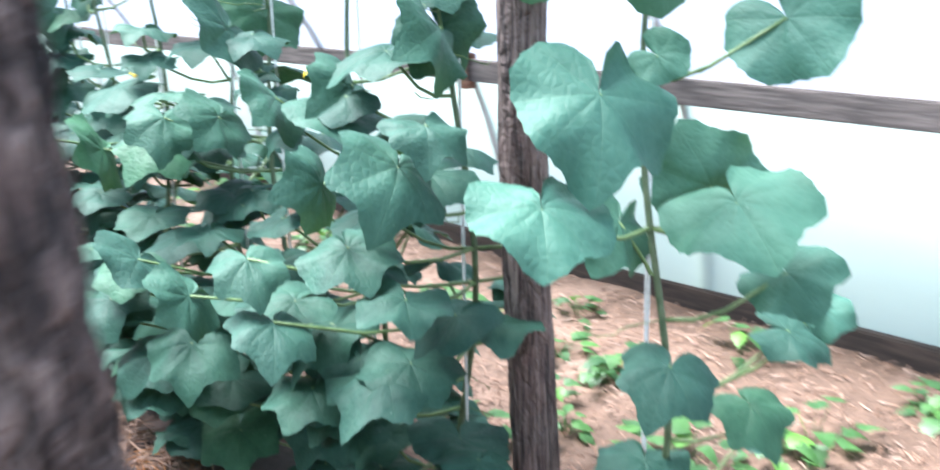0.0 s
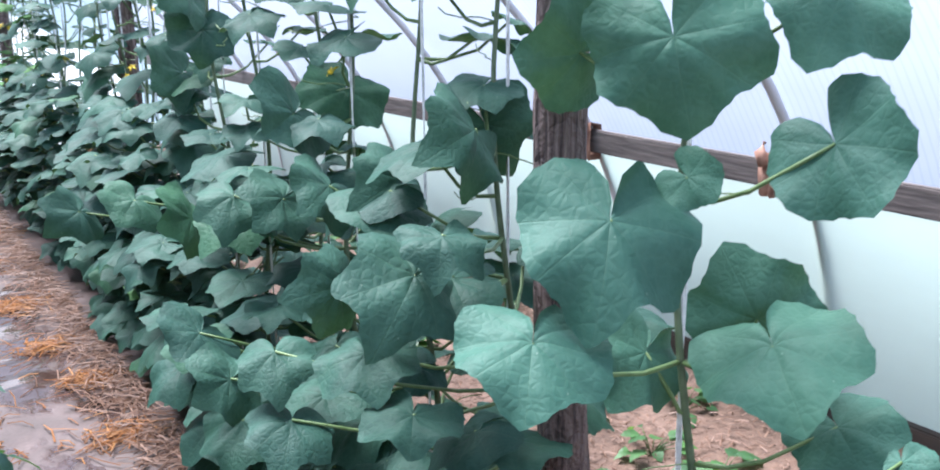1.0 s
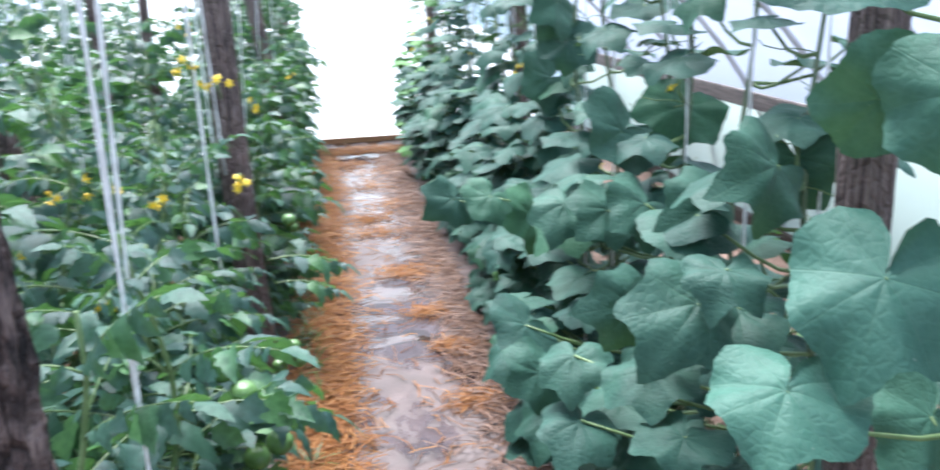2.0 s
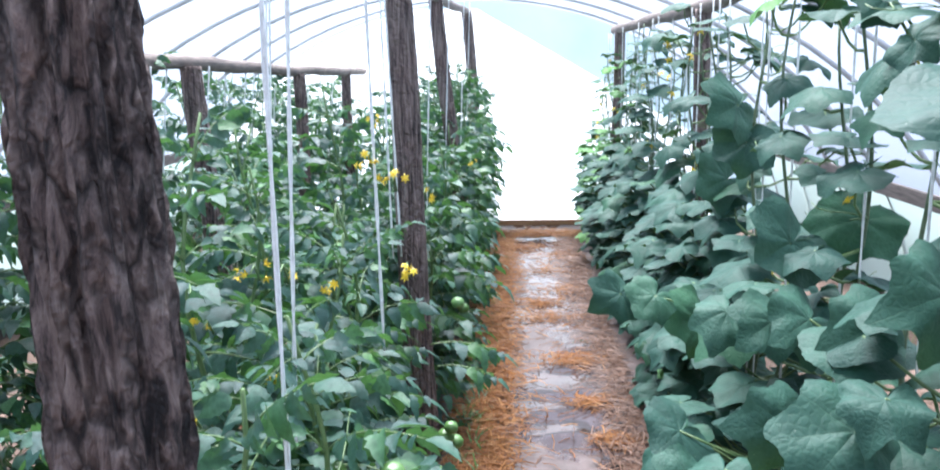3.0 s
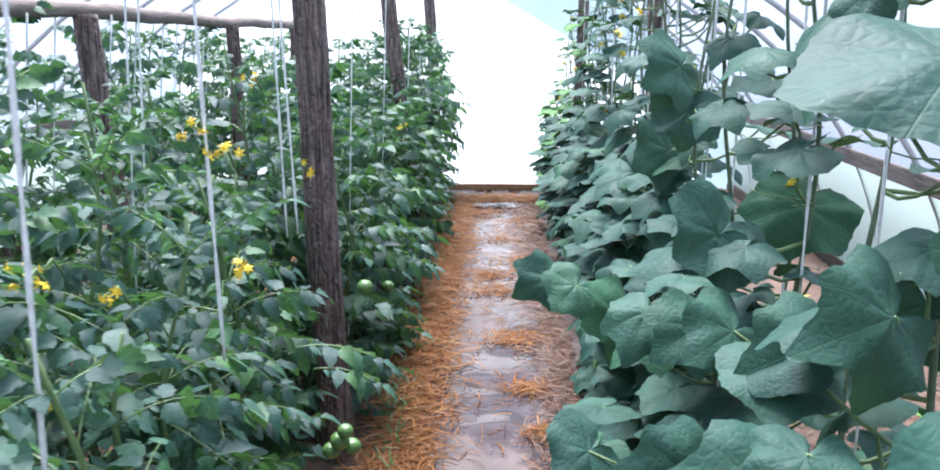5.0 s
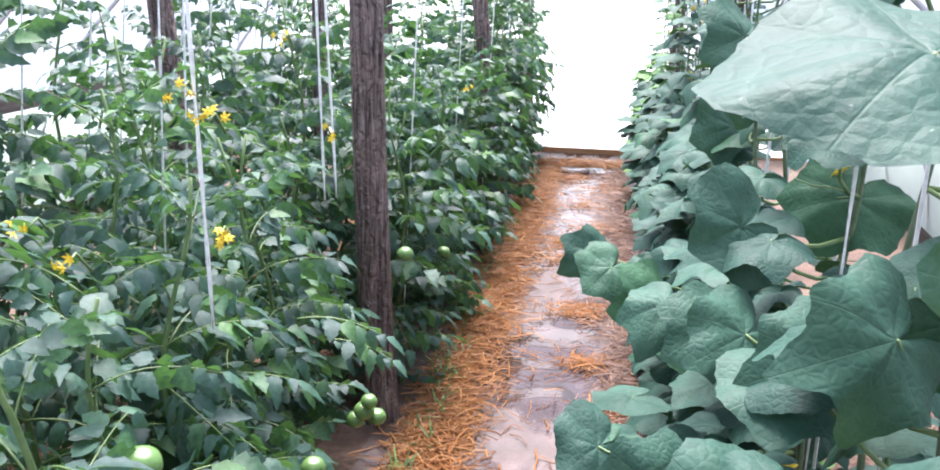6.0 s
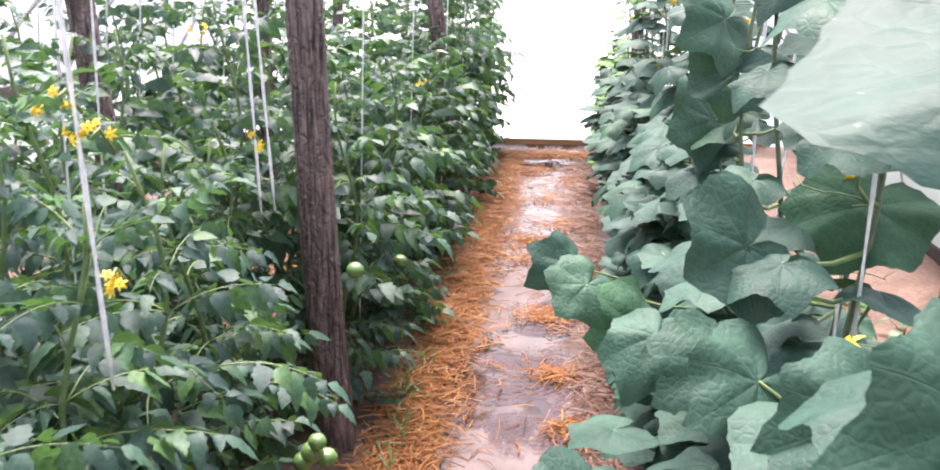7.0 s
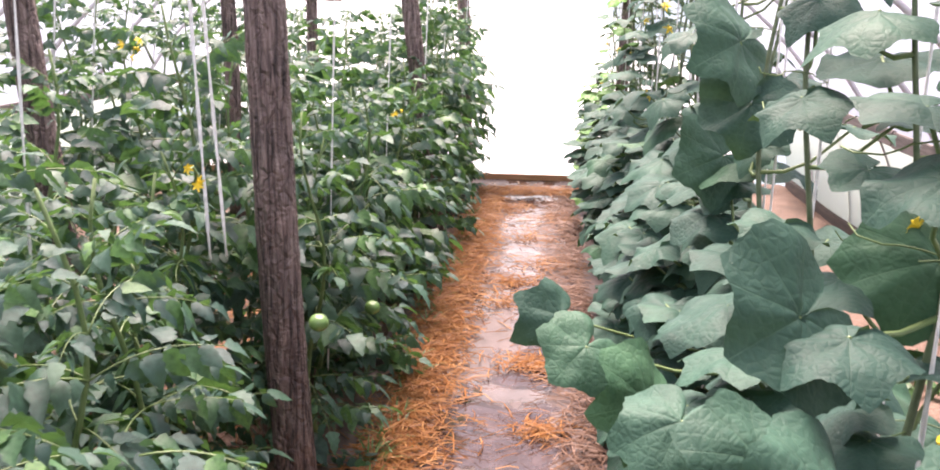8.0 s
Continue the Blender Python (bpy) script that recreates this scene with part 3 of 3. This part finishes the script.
def build_cucumbers():
    rng = random.Random(11)
    vines = []
    y = 1.75
    k = 0
    while y < 9.55:
        x = 0.66 + rng.uniform(-0.05, 0.05)
        vines.append(Vine(x, y, rng.uniform(1.75, 1.95) if y < 8.6 else rng.uniform(1.4, 1.75), 100 + k))
        y += rng.uniform(0.27, 0.34)
        k += 1
    for v in vines:
        far = v.y > 8.2
        near = v.y < 2.9
        z = 0.16
        while z < v.top:
            low = max(0.0, min(1.0, (1.35 - z) / 0.7, (z + 0.5) / 1.0))
            count = 4 if z < 0.95 else 2 if z < 1.15 else 1
            if near and z < 1.15:
                count = rng.choice((3, 4)) if z < 0.7 else rng.choice((2, 2, 3))
            if z > 1.2:
                count = rng.choice((1, 1, 1, 2))
            for c in range(count):
                out = -1 if rng.random() < (0.85 if z < 1.1 else 0.6) else 1
                reach = (0.10 + (0.35 if v.y < 3.0 else 0.18) * low) * rng.uniform(0.2, 1.0) if out < 0 else rng.uniform(0.06, 0.22)
                px = v.x + out * reach
                py = v.y + rng.uniform(-0.22, 0.22)
                pz = z + rng.uniform(-0.06, 0.06)
                yaw = rng.uniform(-1.0, 0.6)
                tip = Vector((out * math.cos(yaw), math.sin(yaw), rng.uniform(-0.5, 0.1)))
                normal = Vector((out * rng.uniform(-0.1, 0.25), rng.uniform(-0.24, 0.16), 1.0))
                w = rng.uniform(0.13, 0.21) * (0.72 if far else 1.0) * (0.9 if z > 1.3 else 1.0)
                v.leaf((px, py, pz), tip, normal, w, young=(far and rng.random() < 0.6) or (v.y > 6.8 and z > 0.8 and out < 0 and rng.random() < 0.4) or rng.random() < 0.006)
            z += 0.115 if z < 1.15 else 0.15
        for _ in range(6):
            z = rng.uniform(0.15, 0.85)
            yaw = rng.uniform(-1.2, 1.2)
            v.leaf((v.x + rng.uniform(0.05, 0.26), v.y + rng.uniform(-0.2, 0.2), z), (math.cos(yaw), math.sin(yaw), rng.uniform(-0.5, 0.0)), (0.15, rng.uniform(-0.3, 0.1), 1.0), rng.uniform(0.14, 0.2))
        for _ in range(13):
            v.tendril()
        for _ in range(2):
            z = rng.uniform(0.5, v.top)
            p = v.stem_at(z)
            v.flower((v.x + p.x - rng.uniform(0.02, 0.1), v.y + p.y + rng.uniform(-0.1, 0.1), z))
        twine([(v.x + 0.02, v.y, 1.95), (v.x, v.y, 0.12)], 0.0022, "white twine holding up a cucumber vine", "cucumber twines")
    # the single vine at the open end of the row, with large flat leaves
    last = Vine(0.70, 1.27, 1.95, 7)
    twine([(0.70, 1.29, 1.97), (0.69, 1.27, 0.05)], 0.003, "white twine holding up the last cucumber vine", "cucumber twines")

    def nearest(yy):
        return min(vines, key=lambda q: abs(q.y - yy))

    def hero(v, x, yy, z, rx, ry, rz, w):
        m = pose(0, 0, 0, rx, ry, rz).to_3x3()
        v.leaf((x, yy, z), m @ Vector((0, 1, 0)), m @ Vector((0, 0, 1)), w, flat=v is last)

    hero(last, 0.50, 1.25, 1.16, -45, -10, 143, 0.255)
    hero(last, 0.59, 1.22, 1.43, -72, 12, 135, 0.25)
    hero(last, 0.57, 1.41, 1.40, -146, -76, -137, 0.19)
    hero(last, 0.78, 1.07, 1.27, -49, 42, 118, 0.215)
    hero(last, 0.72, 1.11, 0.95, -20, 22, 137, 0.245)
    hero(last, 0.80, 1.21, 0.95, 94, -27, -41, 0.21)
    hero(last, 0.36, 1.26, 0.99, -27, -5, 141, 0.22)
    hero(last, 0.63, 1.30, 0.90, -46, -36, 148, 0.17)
    hero(nearest(1.61), 0.36, 1.61, 1.01, -21, -32, 147, 0.23)
    hero(nearest(1.56), 0.39, 1.56, 1.09, -23, -6, 147, 0.15)
    hero(nearest(1.72), 0.27, 1.72, 0.98, 19, -69, 100, 0.153)
    hero(nearest(1.70), 0.30, 1.70, 0.85, -16, 11, 158, 0.18)
    hero(nearest(2.10), 0.17, 2.10, 0.69, -11, -53, 129, 0.17)
    hero(nearest(2.26), 0.42, 2.26, 1.23, -26, -53, 148, 0.21)
    hero(nearest(1.92), 0.51, 1.92, 1.12, -18, -56, 135, 0.18)
    hero(nearest(1.76), 0.62, 1.76, 1.24, -76, 29, 150, 0.19)
    hero(nearest(1.56), 0.32, 1.56, 0.77, -13, -6, 148, 0.171)
    hero(nearest(1.81), 0.19, 1.81, 0.70, -12, -13, 153, 0.162)
    hero(nearest(1.90), 0.20, 1.90, 0.81, -17, 1, 160, 0.153)
    hero(nearest(2.37), 0.19, 2.37, 0.71, -13, -38, 148, 0.198)
    hero(nearest(2.92), 0.20, 2.92, 0.94, -24, -35, 159, 0.18)
    hero(nearest(2.39), 0.31, 2.39, 1.03, -26, -14, 158, 0.171)
    hero(nearest(2.28), 0.39, 2.28, 1.03, -22, -43, 147, 0.171)
    hero(nearest(3.53), 0.16, 3.53, 0.80, -17, -55, 153, 0.207)
    hero(nearest(1.92), 0.46, 1.92, 1.07, -18, -3, 167, 0.19)
    hero(nearest(2.08), 0.42, 2.08, 1.09, -8, -50, 146, 0.18)
    hero(nearest(2.74), 0.31, 2.74, 0.91, 14, -67, 125, 0.2)
    hero(nearest(3.49), 0.54, 3.49, 1.24, -27, -64, 156, 0.24)
    hero(nearest(2.47), 0.66, 2.47, 1.25, -53, -23, 161, 0.22)
    hero(nearest(1.66), 0.53, 1.66, 1.25, -4, -57, 131, 0.2)
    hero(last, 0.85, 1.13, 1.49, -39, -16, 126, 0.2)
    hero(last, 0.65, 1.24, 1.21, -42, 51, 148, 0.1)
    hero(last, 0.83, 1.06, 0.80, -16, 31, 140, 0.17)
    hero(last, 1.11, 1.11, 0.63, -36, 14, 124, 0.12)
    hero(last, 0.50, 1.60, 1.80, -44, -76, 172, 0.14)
    hero(nearest(2.22), 0.60, 2.22, 1.80, -30, -40, 170, 0.13)
    hero(nearest(2.00), 0.58, 2.00, 1.70, -40, 45, 156, 0.12)
    hero(nearest(3.26), 0.55, 3.26, 1.39, -65, -8, 167, 0.2)
    hero(nearest(3.28), 0.52, 3.28, 1.52, -23, -58, 164, 0.23)
    last.leaf((0.405, 1.28, 1.612), (-1.0, -0.15, -0.03), (-0.05, -0.40, 0.91), 0.25, broad=True)
    for at, yaw, w in (((0.60, 1.16, 0.66), 200, 0.17), ((0.80, 1.10, 0.52), 250, 0.16), ((0.98, 1.12, 0.62), 300, 0.17), ((1.02, 1.2, 0.36), 330, 0.14), ((0.66, 1.25, 0.4), 220, 0.18)):
        last.leaf(at, (math.cos(radians(yaw)), math.sin(radians(yaw)), -0.3), (-0.1, -0.25, 1.0), w)
    last.leaf((0.78, 1.2, 1.72), (0.5, -0.6, -0.3), (0.1, -0.4, 0.9), 0.2)
    for _ in range(8):
        last.tendril()
    for v in vines + [last]:
        v.finish()


def leaflet(vs, fs, base, direction, up, length, width, rng):
    d = Vector(direction).normalized()
    n = (Vector(up) - d * Vector(up).dot(d)).normalized()
    s = d.cross(n)
    stations = ((0.0, 0.05), (0.1, 0.33), (0.24, 0.52), (0.36, 0.39), (0.5, 0.46), (0.61, 0.31), (0.72, 0.31), (0.84, 0.16), (1.0, 0.0))
    b = len(vs)
    curl = rng.uniform(0.15, 0.7)
    fold = rng.uniform(-0.25, 0.45)
    twist = rng.uniform(-0.5, 0.5)
    for u, wd in stations:
        c = Vector(base) + d * (length * u) - n * (length * curl * u * u)
        hw = width * wd
        rise = n * (hw * fold)
        roll = n * (hw * twist * u)
        vs += [c - s * hw * rng.uniform(0.85, 1.12) + rise + roll, c, c + s * hw * rng.uniform(0.85, 1.12) + rise - roll]
    for k in range(len(stations) - 1):
        q = b + 3 * k
        fs += [(q, q + 1, q + 4, q + 3), (q + 1, q + 2, q + 5, q + 4)]


def frond_mesh(seed):
    """A tomato leaf one metre long before scaling: bent rib and paired leaflets."""
    rng = random.Random(seed)
    vs, fs = [], []
    pts = []
    sag = rng.uniform(0.25, 0.65)
    for k in range(9):
        t = k / 8
        pts.append(Vector((0.03 * math.sin(t * 4 + seed), t, 0.16 * t - sag * t * t)))
    for k, t in enumerate((0.16, 0.29, 0.42, 0.55, 0.68, 0.8, 0.91)):
        i = min(7, int(t * 8))
        p = pts[i].lerp(pts[i + 1], t * 8 - i)
        ax = (pts[i + 1] - pts[i]).normalized()
        size = (0.13, 0.22, 0.27, 0.29, 0.27, 0.22, 0.18)[k]
        for sd in (-1, 1):
            stalk = p + Vector((sd * 0.05, rng.uniform(-0.02, 0.04), 0))
            dirn = ax * rng.uniform(0.2, 0.9) + Vector((sd, 0, rng.uniform(-1.1, 0.15)))
            leaflet(vs, fs, stalk, dirn, (rng.uniform(-0.6, 0.6), rng.uniform(-0.6, 0.4), 1), size * rng.uniform(0.85, 1.3), size * rng.uniform(0.6, 0.86), rng)
            if k in (1, 3, 5):
                pm = p.lerp(pts[i + 1], 0.6)
                leaflet(vs, fs, pm, ax * 0.4 + Vector((-sd, 0, -0.1)), (0, 0, 1), size * 0.42, size * 0.27, rng)
    leaflet(vs, fs, pts[8], pts[8] - pts[7], (0, 0.2, 1), 0.3, 0.19, rng)
    blades = len(fs)
    tube(vs, fs, pts, [0.011 - 0.006 * k / 8 for k in range(9)], 4)
    me = mesh_data("leaf", vs, fs, M_TOMATO_LEAF)
    me.materials.append(M_STEM)
    for poly in me.polygons[blades:]:
        poly.material_index = 1
    return me


FRONDS = [frond_mesh(k) for k in range(16)]
TOMATO_FLOWER = blossom_mesh(6, 0.010)


def tomato_mesh():
    bm = bmesh.new()
    bmesh.ops.create_uvsphere(bm, u_segments=14, v_segments=10, radius=1.0)
    for v in bm.verts:
        r = math.hypot(v.co.x, v.co.y)
        v.co.z = v.co.z * 0.84 - 0.12 * math.exp(-(r * 4) ** 2) * (1 if v.co.z > 0 else 0)
        a = math.atan2(v.co.y, v.co.x)
        v.co.x *= 1 + 0.025 * math.cos(5 * a)
        v.co.y *= 1 + 0.025 * math.cos(5 * a)
    for f in bm.faces:
        f.smooth = True
    me = bpy.data.meshes.new("tomato")
    bm.to_mesh(me)
    bm.free()
    me.materials.append(M_TOMATO)
    return me


TOMATO = tomato_mesh()


def tomato_plant(x, y, top, seed, group, fill=1.0, size=1.0):
    rng = random.Random(seed)
    root = thing("tomato_plant", "bushy green tomato plant tied to white twine", "tomato plant", group, at=(x, y, 0))
    vs, fs = [], []
    pts = [Vector((0.03 * math.sin(k * 0.7 + seed), 0.03 * math.cos(k * 0.6 + seed), top * k / 14)) for k in range(15)]
    tube(vs, fs, pts, [0.011 - 0.007 * k / 14 for k in range(15)], 6)
    z, ang = 0.12, rng.uniform(0, 6.28)
    while z < top:
        low = z / top
        for c in range(2 if rng.random() < 0.55 * fill else 1):
            ang += 2.4 + rng.uniform(-0.4, 0.4)
            length = rng.uniform(0.22, 0.36) * size * (0.68 + 0.32 * min(1.0, low / 0.55)) * (1.0 - 0.45 * max(0.0, low - 0.6) / 0.4)
            k = min(13, int(z / top * 14))
            up = rng.uniform(-5, 30) if low < 0.8 else rng.uniform(20, 60)
            m = Matrix.Translation(pts[k]) @ pose(0, 0, 0, 0, 0, math.degrees(ang)) @ pose(0, 0, 0, up, rng.uniform(-20, 20), 0) @ Matrix.Diagonal((length, length, length, 1))
            child("leaf", rng.choice(FRONDS), root, m)
        z += 0.05 if low < 0.8 else 0.07
    child("stem", mesh_data("stem", vs, fs, M_STEM), root)
    return root


def truss(root, at, n, seed):
    """A flower truss with small yellow stars."""
    rng = random.Random(seed)
    base = root.location
    vs, fs = [], []
    p0 = Vector(at) - base
    tube(vs, fs, [p0 + Vector((0.0, 0.07, -0.03)), p0 + Vector((0, 0.03, 0.01)), p0], [0.003, 0.0025, 0.002], 5)
    tr = child("flower_truss", mesh_data("flower_truss", vs, fs, M_STEM), root)
    for k in range(n):
        o = Vector((rng.uniform(-0.03, 0.03), rng.uniform(-0.02, 0.02), rng.uniform(-0.02, 0.02)))
        child("flower", TOMATO_FLOWER, tr, Matrix.Translation(p0 + o) @ pose(0, 0, 0, rng.uniform(20, 140), rng.uniform(-60, 60), rng.uniform(0, 360)), "yellow star-shaped tomato flower")


def fruit(root, at, r):
    child("tomato", TOMATO, root, Matrix.Translation(Vector(at) - root.location) @ pose(0, 0, 0, 15, 10, 0) @ Matrix.Diagonal((r, r, r, 1)), "unripe green tomato")


def build_tomatoes():
    rng = random.Random(5)
    plants = []
    y, k = 1.2, 0
    while y < 9.5:
        front = k % 2 == 0
        x = (-0.66 if front else -0.95) + rng.uniform(-0.05, 0.05)
        top = rng.uniform(1.12, 1.28) if front else rng.uniform(1.4, 1.58)
        if y < 1.75:
            top = rng.uniform(1.12, 1.25)
        if y > 7.3:
            top = rng.uniform(1.45, 1.72)
        size = 1.0
        if 2.3 < y < 3.8:
            x, size = (-0.68 if front else -0.95) - 0.2 * (y - 2.3) + rng.uniform(-0.03, 0.03), 0.9
        plants.append(tomato_plant(x, y, top, 300 + k, "centre tomato row", 1.0, size))
        ztop = 2.17
        if k in (9, 11) or (k > 12 and k % 6 == 0):
            twine([(x + 0.1, y, ztop), (x + 0.02, y + 0.02, 0.15)], 0.0021, "white twine holding up a tomato plant", "tomato twines")
        y += rng.uniform(0.16, 0.21)
        k += 1

    for x, y, bend, foot in ((-0.552, 1.16, 0.0, 0.75), (-0.61, 1.52, -0.02, 1.0), (-0.56, 2.1, 0.01, 1.0), (-0.675, 3.2, 0.01, 1.0), (-0.66, 3.24, 0.02, 1.0)):
        twine([(x - bend, y, 2.17), (x + bend, y + 0.04, foot)], 0.0024, "white twine holding up a tomato plant", "tomato twines")

    def near(p):
        return min(plants, key=lambda q: abs(q.location.y - p[1]))

    for p, n in (((-0.57, 2.1, 1.46), 5), ((-0.51, 2.07, 1.41), 6), ((-0.48, 2.02, 1.22), 5), ((-0.72, 1.82, 1.03), 4), ((-0.66, 1.62, 1.3), 4), ((-0.6, 1.75, 1.24), 3),
                 ((-0.82, 2.0, 1.22), 3), ((-0.5, 2.7, 1.3), 3), ((-0.45, 4.6, 1.2), 3), ((-0.75, 1.35, 1.12), 4), ((-0.9, 1.9, 1.12), 4), ((-0.66, 2.9, 1.5), 4)):
        truss(near(p), p, n, int(p[1] * 100))
    for p, r in (((-0.47, 2.95, 0.46), 0.03), ((-0.44, 2.98, 0.43), 0.028), ((-0.5, 2.97, 0.42), 0.027), ((-0.45, 2.93, 0.5), 0.024), ((-0.53, 1.8, 0.9), 0.033), ((-0.49, 1.78, 0.85), 0.03), ((-0.6, 1.74, 0.87), 0.028),
                 ((-0.44, 1.9, 0.68), 0.03), ((-0.5, 2.0, 0.6), 0.032), ((-0.46, 2.45, 0.55), 0.03), ((-0.45, 3.4, 0.8), 0.026), ((-0.48, 4.3, 0.55), 0.028)):
        fruit(near(p), p, r)
    # long leaf reaching over the path
    reach = near((0, 2.31, 0))
    for at, d, s in (((-0.46, 2.36, 0.95), 82, 0.19), ((-0.46, 2.55, 0.83), 95, 0.17)):
        m = Matrix.Translation(Vector(at) - reach.location) @ pose(0, 0, 0, 0, 0, -d) @ Matrix.Diagonal((s, s, s, 1))
        child("leaf", FRONDS[3], reach, m)
    y = 1.6
    while y < 9.5:
        x = -1.95 + rng.uniform(-0.08, 0.08)
        tomato_plant(x, y, rng.uniform(1.45, 1.75), 500 + k, "outer tomato row", 1.0)
        twine([(x + 0.15, y, 1.68), (x, y, 0.2)], 0.0025, "white twine holding up a tomato plant", "tomato twines")
        y += rng.uniform(0.34, 0.42)
        k += 1


# ---- litter ----
def straw_bed(name, count, spot, material, label, length=(0.05, 0.16), lift=0.03, width=0.0022, seed=1):
    rng = random.Random(seed)
    vs, fs = [], []
    for _ in range(count):
        p = spot(rng)
        if p is None:
            continue
        x, y, z = p
        a = rng.uniform(0, math.pi * 2)
        ln = rng.uniform(*length)
        d = Vector((math.cos(a), math.sin(a), rng.uniform(-0.12, 0.12)))
        s = Vector((-d.y, d.x, 0)).normalized() * width * rng.uniform(0.6, 1.4)
        c = Vector((x, y, z + rng.uniform(0.003, lift)))
        bow = Vector((rng.uniform(-0.01, 0.01), rng.uniform(-0.01, 0.01), rng.uniform(0.0, 0.012)))
        b = len(vs)
        for t, q in ((-0.5, 0), (0.0, 1), (0.5, 0)):
            m = c + d * ln * t + bow * q
            vs += [m - s, m + Vector((0, 0, width)), m + s]
        for k in (0, 1):
            q = b + 3 * k
            fs += [(q, q + 1, q + 4, q + 3), (q + 1, q + 2, q + 5, q + 4)]
    tagged(new(name, mesh_data(name, vs, fs, material, False)), label, "straw", kind="stuff")


def build_litter():
    def left_edge(r):
        y = r.uniform(0.5, 9.2)
        x = -0.43 + abs(r.gauss(0, 0.10)) * r.choice((1, 1, -0.6))
        return (x, y, 0.015)

    def right_edge(r):
        return (0.36 - abs(r.gauss(0, 0.11)), r.uniform(1.2, 9.2), 0.015)

    spots = [(0.13, 4.5, 0.06), (0.09, 5.17, 0.09), (0.10, 5.2, 0.06), (0.02, 6.12, 0.10), (-0.06, 6.5, 0.08), (0.2, 6.9, 0.12), (0.22, 4.0, 0.06), (0.2, 3.4, 0.08), (0.0, 7.6, 0.14), (0.22, 8.2, 0.12), (-0.15, 8.6, 0.1), (0.2, 2.6, 0.1)]

    def patches(r):
        x, y, s = r.choice(spots)
        return (x + r.gauss(0, s), y + r.gauss(0, s * 0.8), 0.012)

    def loose(r):
        return (r.uniform(-0.35, 0.35), r.uniform(0.8, 9.2), 0.008)

    def heap(r):
        return (r.uniform(-0.5, 0.5), 9.1 + r.gauss(0, 0.08), 0.02 + 0.03 * r.random())

    def under_left(r):
        return (r.uniform(-1.75, -0.95), r.uniform(1.0, 9.3), 0.03)

    straw_bed("straw_litter", 13000, left_edge, M_STRAW, "orange straw mulch along the tomato bed", seed=1, lift=0.035)
    straw_bed("straw_litter", 3200, right_edge, M_CHIPS, "brown straw mulch along the cucumber bed", seed=2)
    straw_bed("straw_litter", 1250, patches, M_STRAW, "tufts of straw trodden into the path", seed=3, lift=0.02)
    straw_bed("straw_litter", 450, loose, M_STRAW, "scattered straw on the wet path", seed=4, lift=0.008)
    straw_bed("straw_litter", 1300, heap, M_STRAW, "heap of straw before the end sheet", seed=5, lift=0.05)
    straw_bed("straw_litter", 5000, under_left, M_STRAW, "straw mulch between the tomato rows", seed=6)

    def bed_right(r):
        return (r.uniform(0.95, 2.2), r.uniform(0.5, 4.5), 0.05)

    straw_bed("dry_litter", 3500, bed_right, M_CHIPS, "dry brown plant litter on the soil by the curtain", (0.015, 0.06), 0.015, 0.0022, 7)


def build_weeds():
    rng = random.Random(77)
    vs, fs = [], []
    for _ in range(42):
        o = Vector((rng.uniform(0.85, 2.15), rng.uniform(0.9, 5.5), 0.035))
        s = rng.uniform(0.7, 1.5)
        for _ in range(rng.randint(9, 15)):
            a = rng.uniform(0, 6.28)
            d = Vector((math.cos(a), math.sin(a), 0))
            top = (d * rng.uniform(0.02, 0.09) + Vector((0, 0, rng.uniform(0.02, 0.09)))) * s
            tube(vs, fs, [o, o + top * 0.5 + Vector((0, 0, 0.01)), o + top], [0.002, 0.0016, 0.001], 4)
            leaflet(vs, fs, o + top * 0.96, d + Vector((0, 0, rng.uniform(-0.2, 0.4))), (0, 0, 1), rng.uniform(0.04, 0.085) * s, rng.uniform(0.035, 0.06) * s, rng)
    tagged(new("weeds", mesh_data("weeds", vs, fs, M_WEED)), "small fresh green weeds growing in bare soil", "weeds", kind="stuff")
    # thin grass in the straw along the tomato bed
    vs, fs = [], []
    for _ in range(60):
        o = Vector((-0.45 + rng.gauss(0, 0.035), rng.uniform(1.8, 8.5), 0.02))
        for _ in range(rng.randint(7, 13)):
            a = rng.uniform(0, 6.28)
            d = Vector((math.cos(a), math.sin(a), rng.uniform(0.4, 1.6)))
            leaflet(vs, fs, o + Vector((rng.gauss(0, 0.012), rng.gauss(0, 0.012), 0)), d, (-d.x, -d.y, 1.0), rng.uniform(0.05, 0.13), 0.009, rng)
    tagged(new("grass", mesh_data("grass", vs, fs, M_WEED)), "thin green grass growing through the straw", "grass", kind="stuff")


build_ground()
build_film()
build_hoops()
build_posts()
build_rails()
build_cucumbers()
build_tomatoes()
build_litter()
build_weeds()
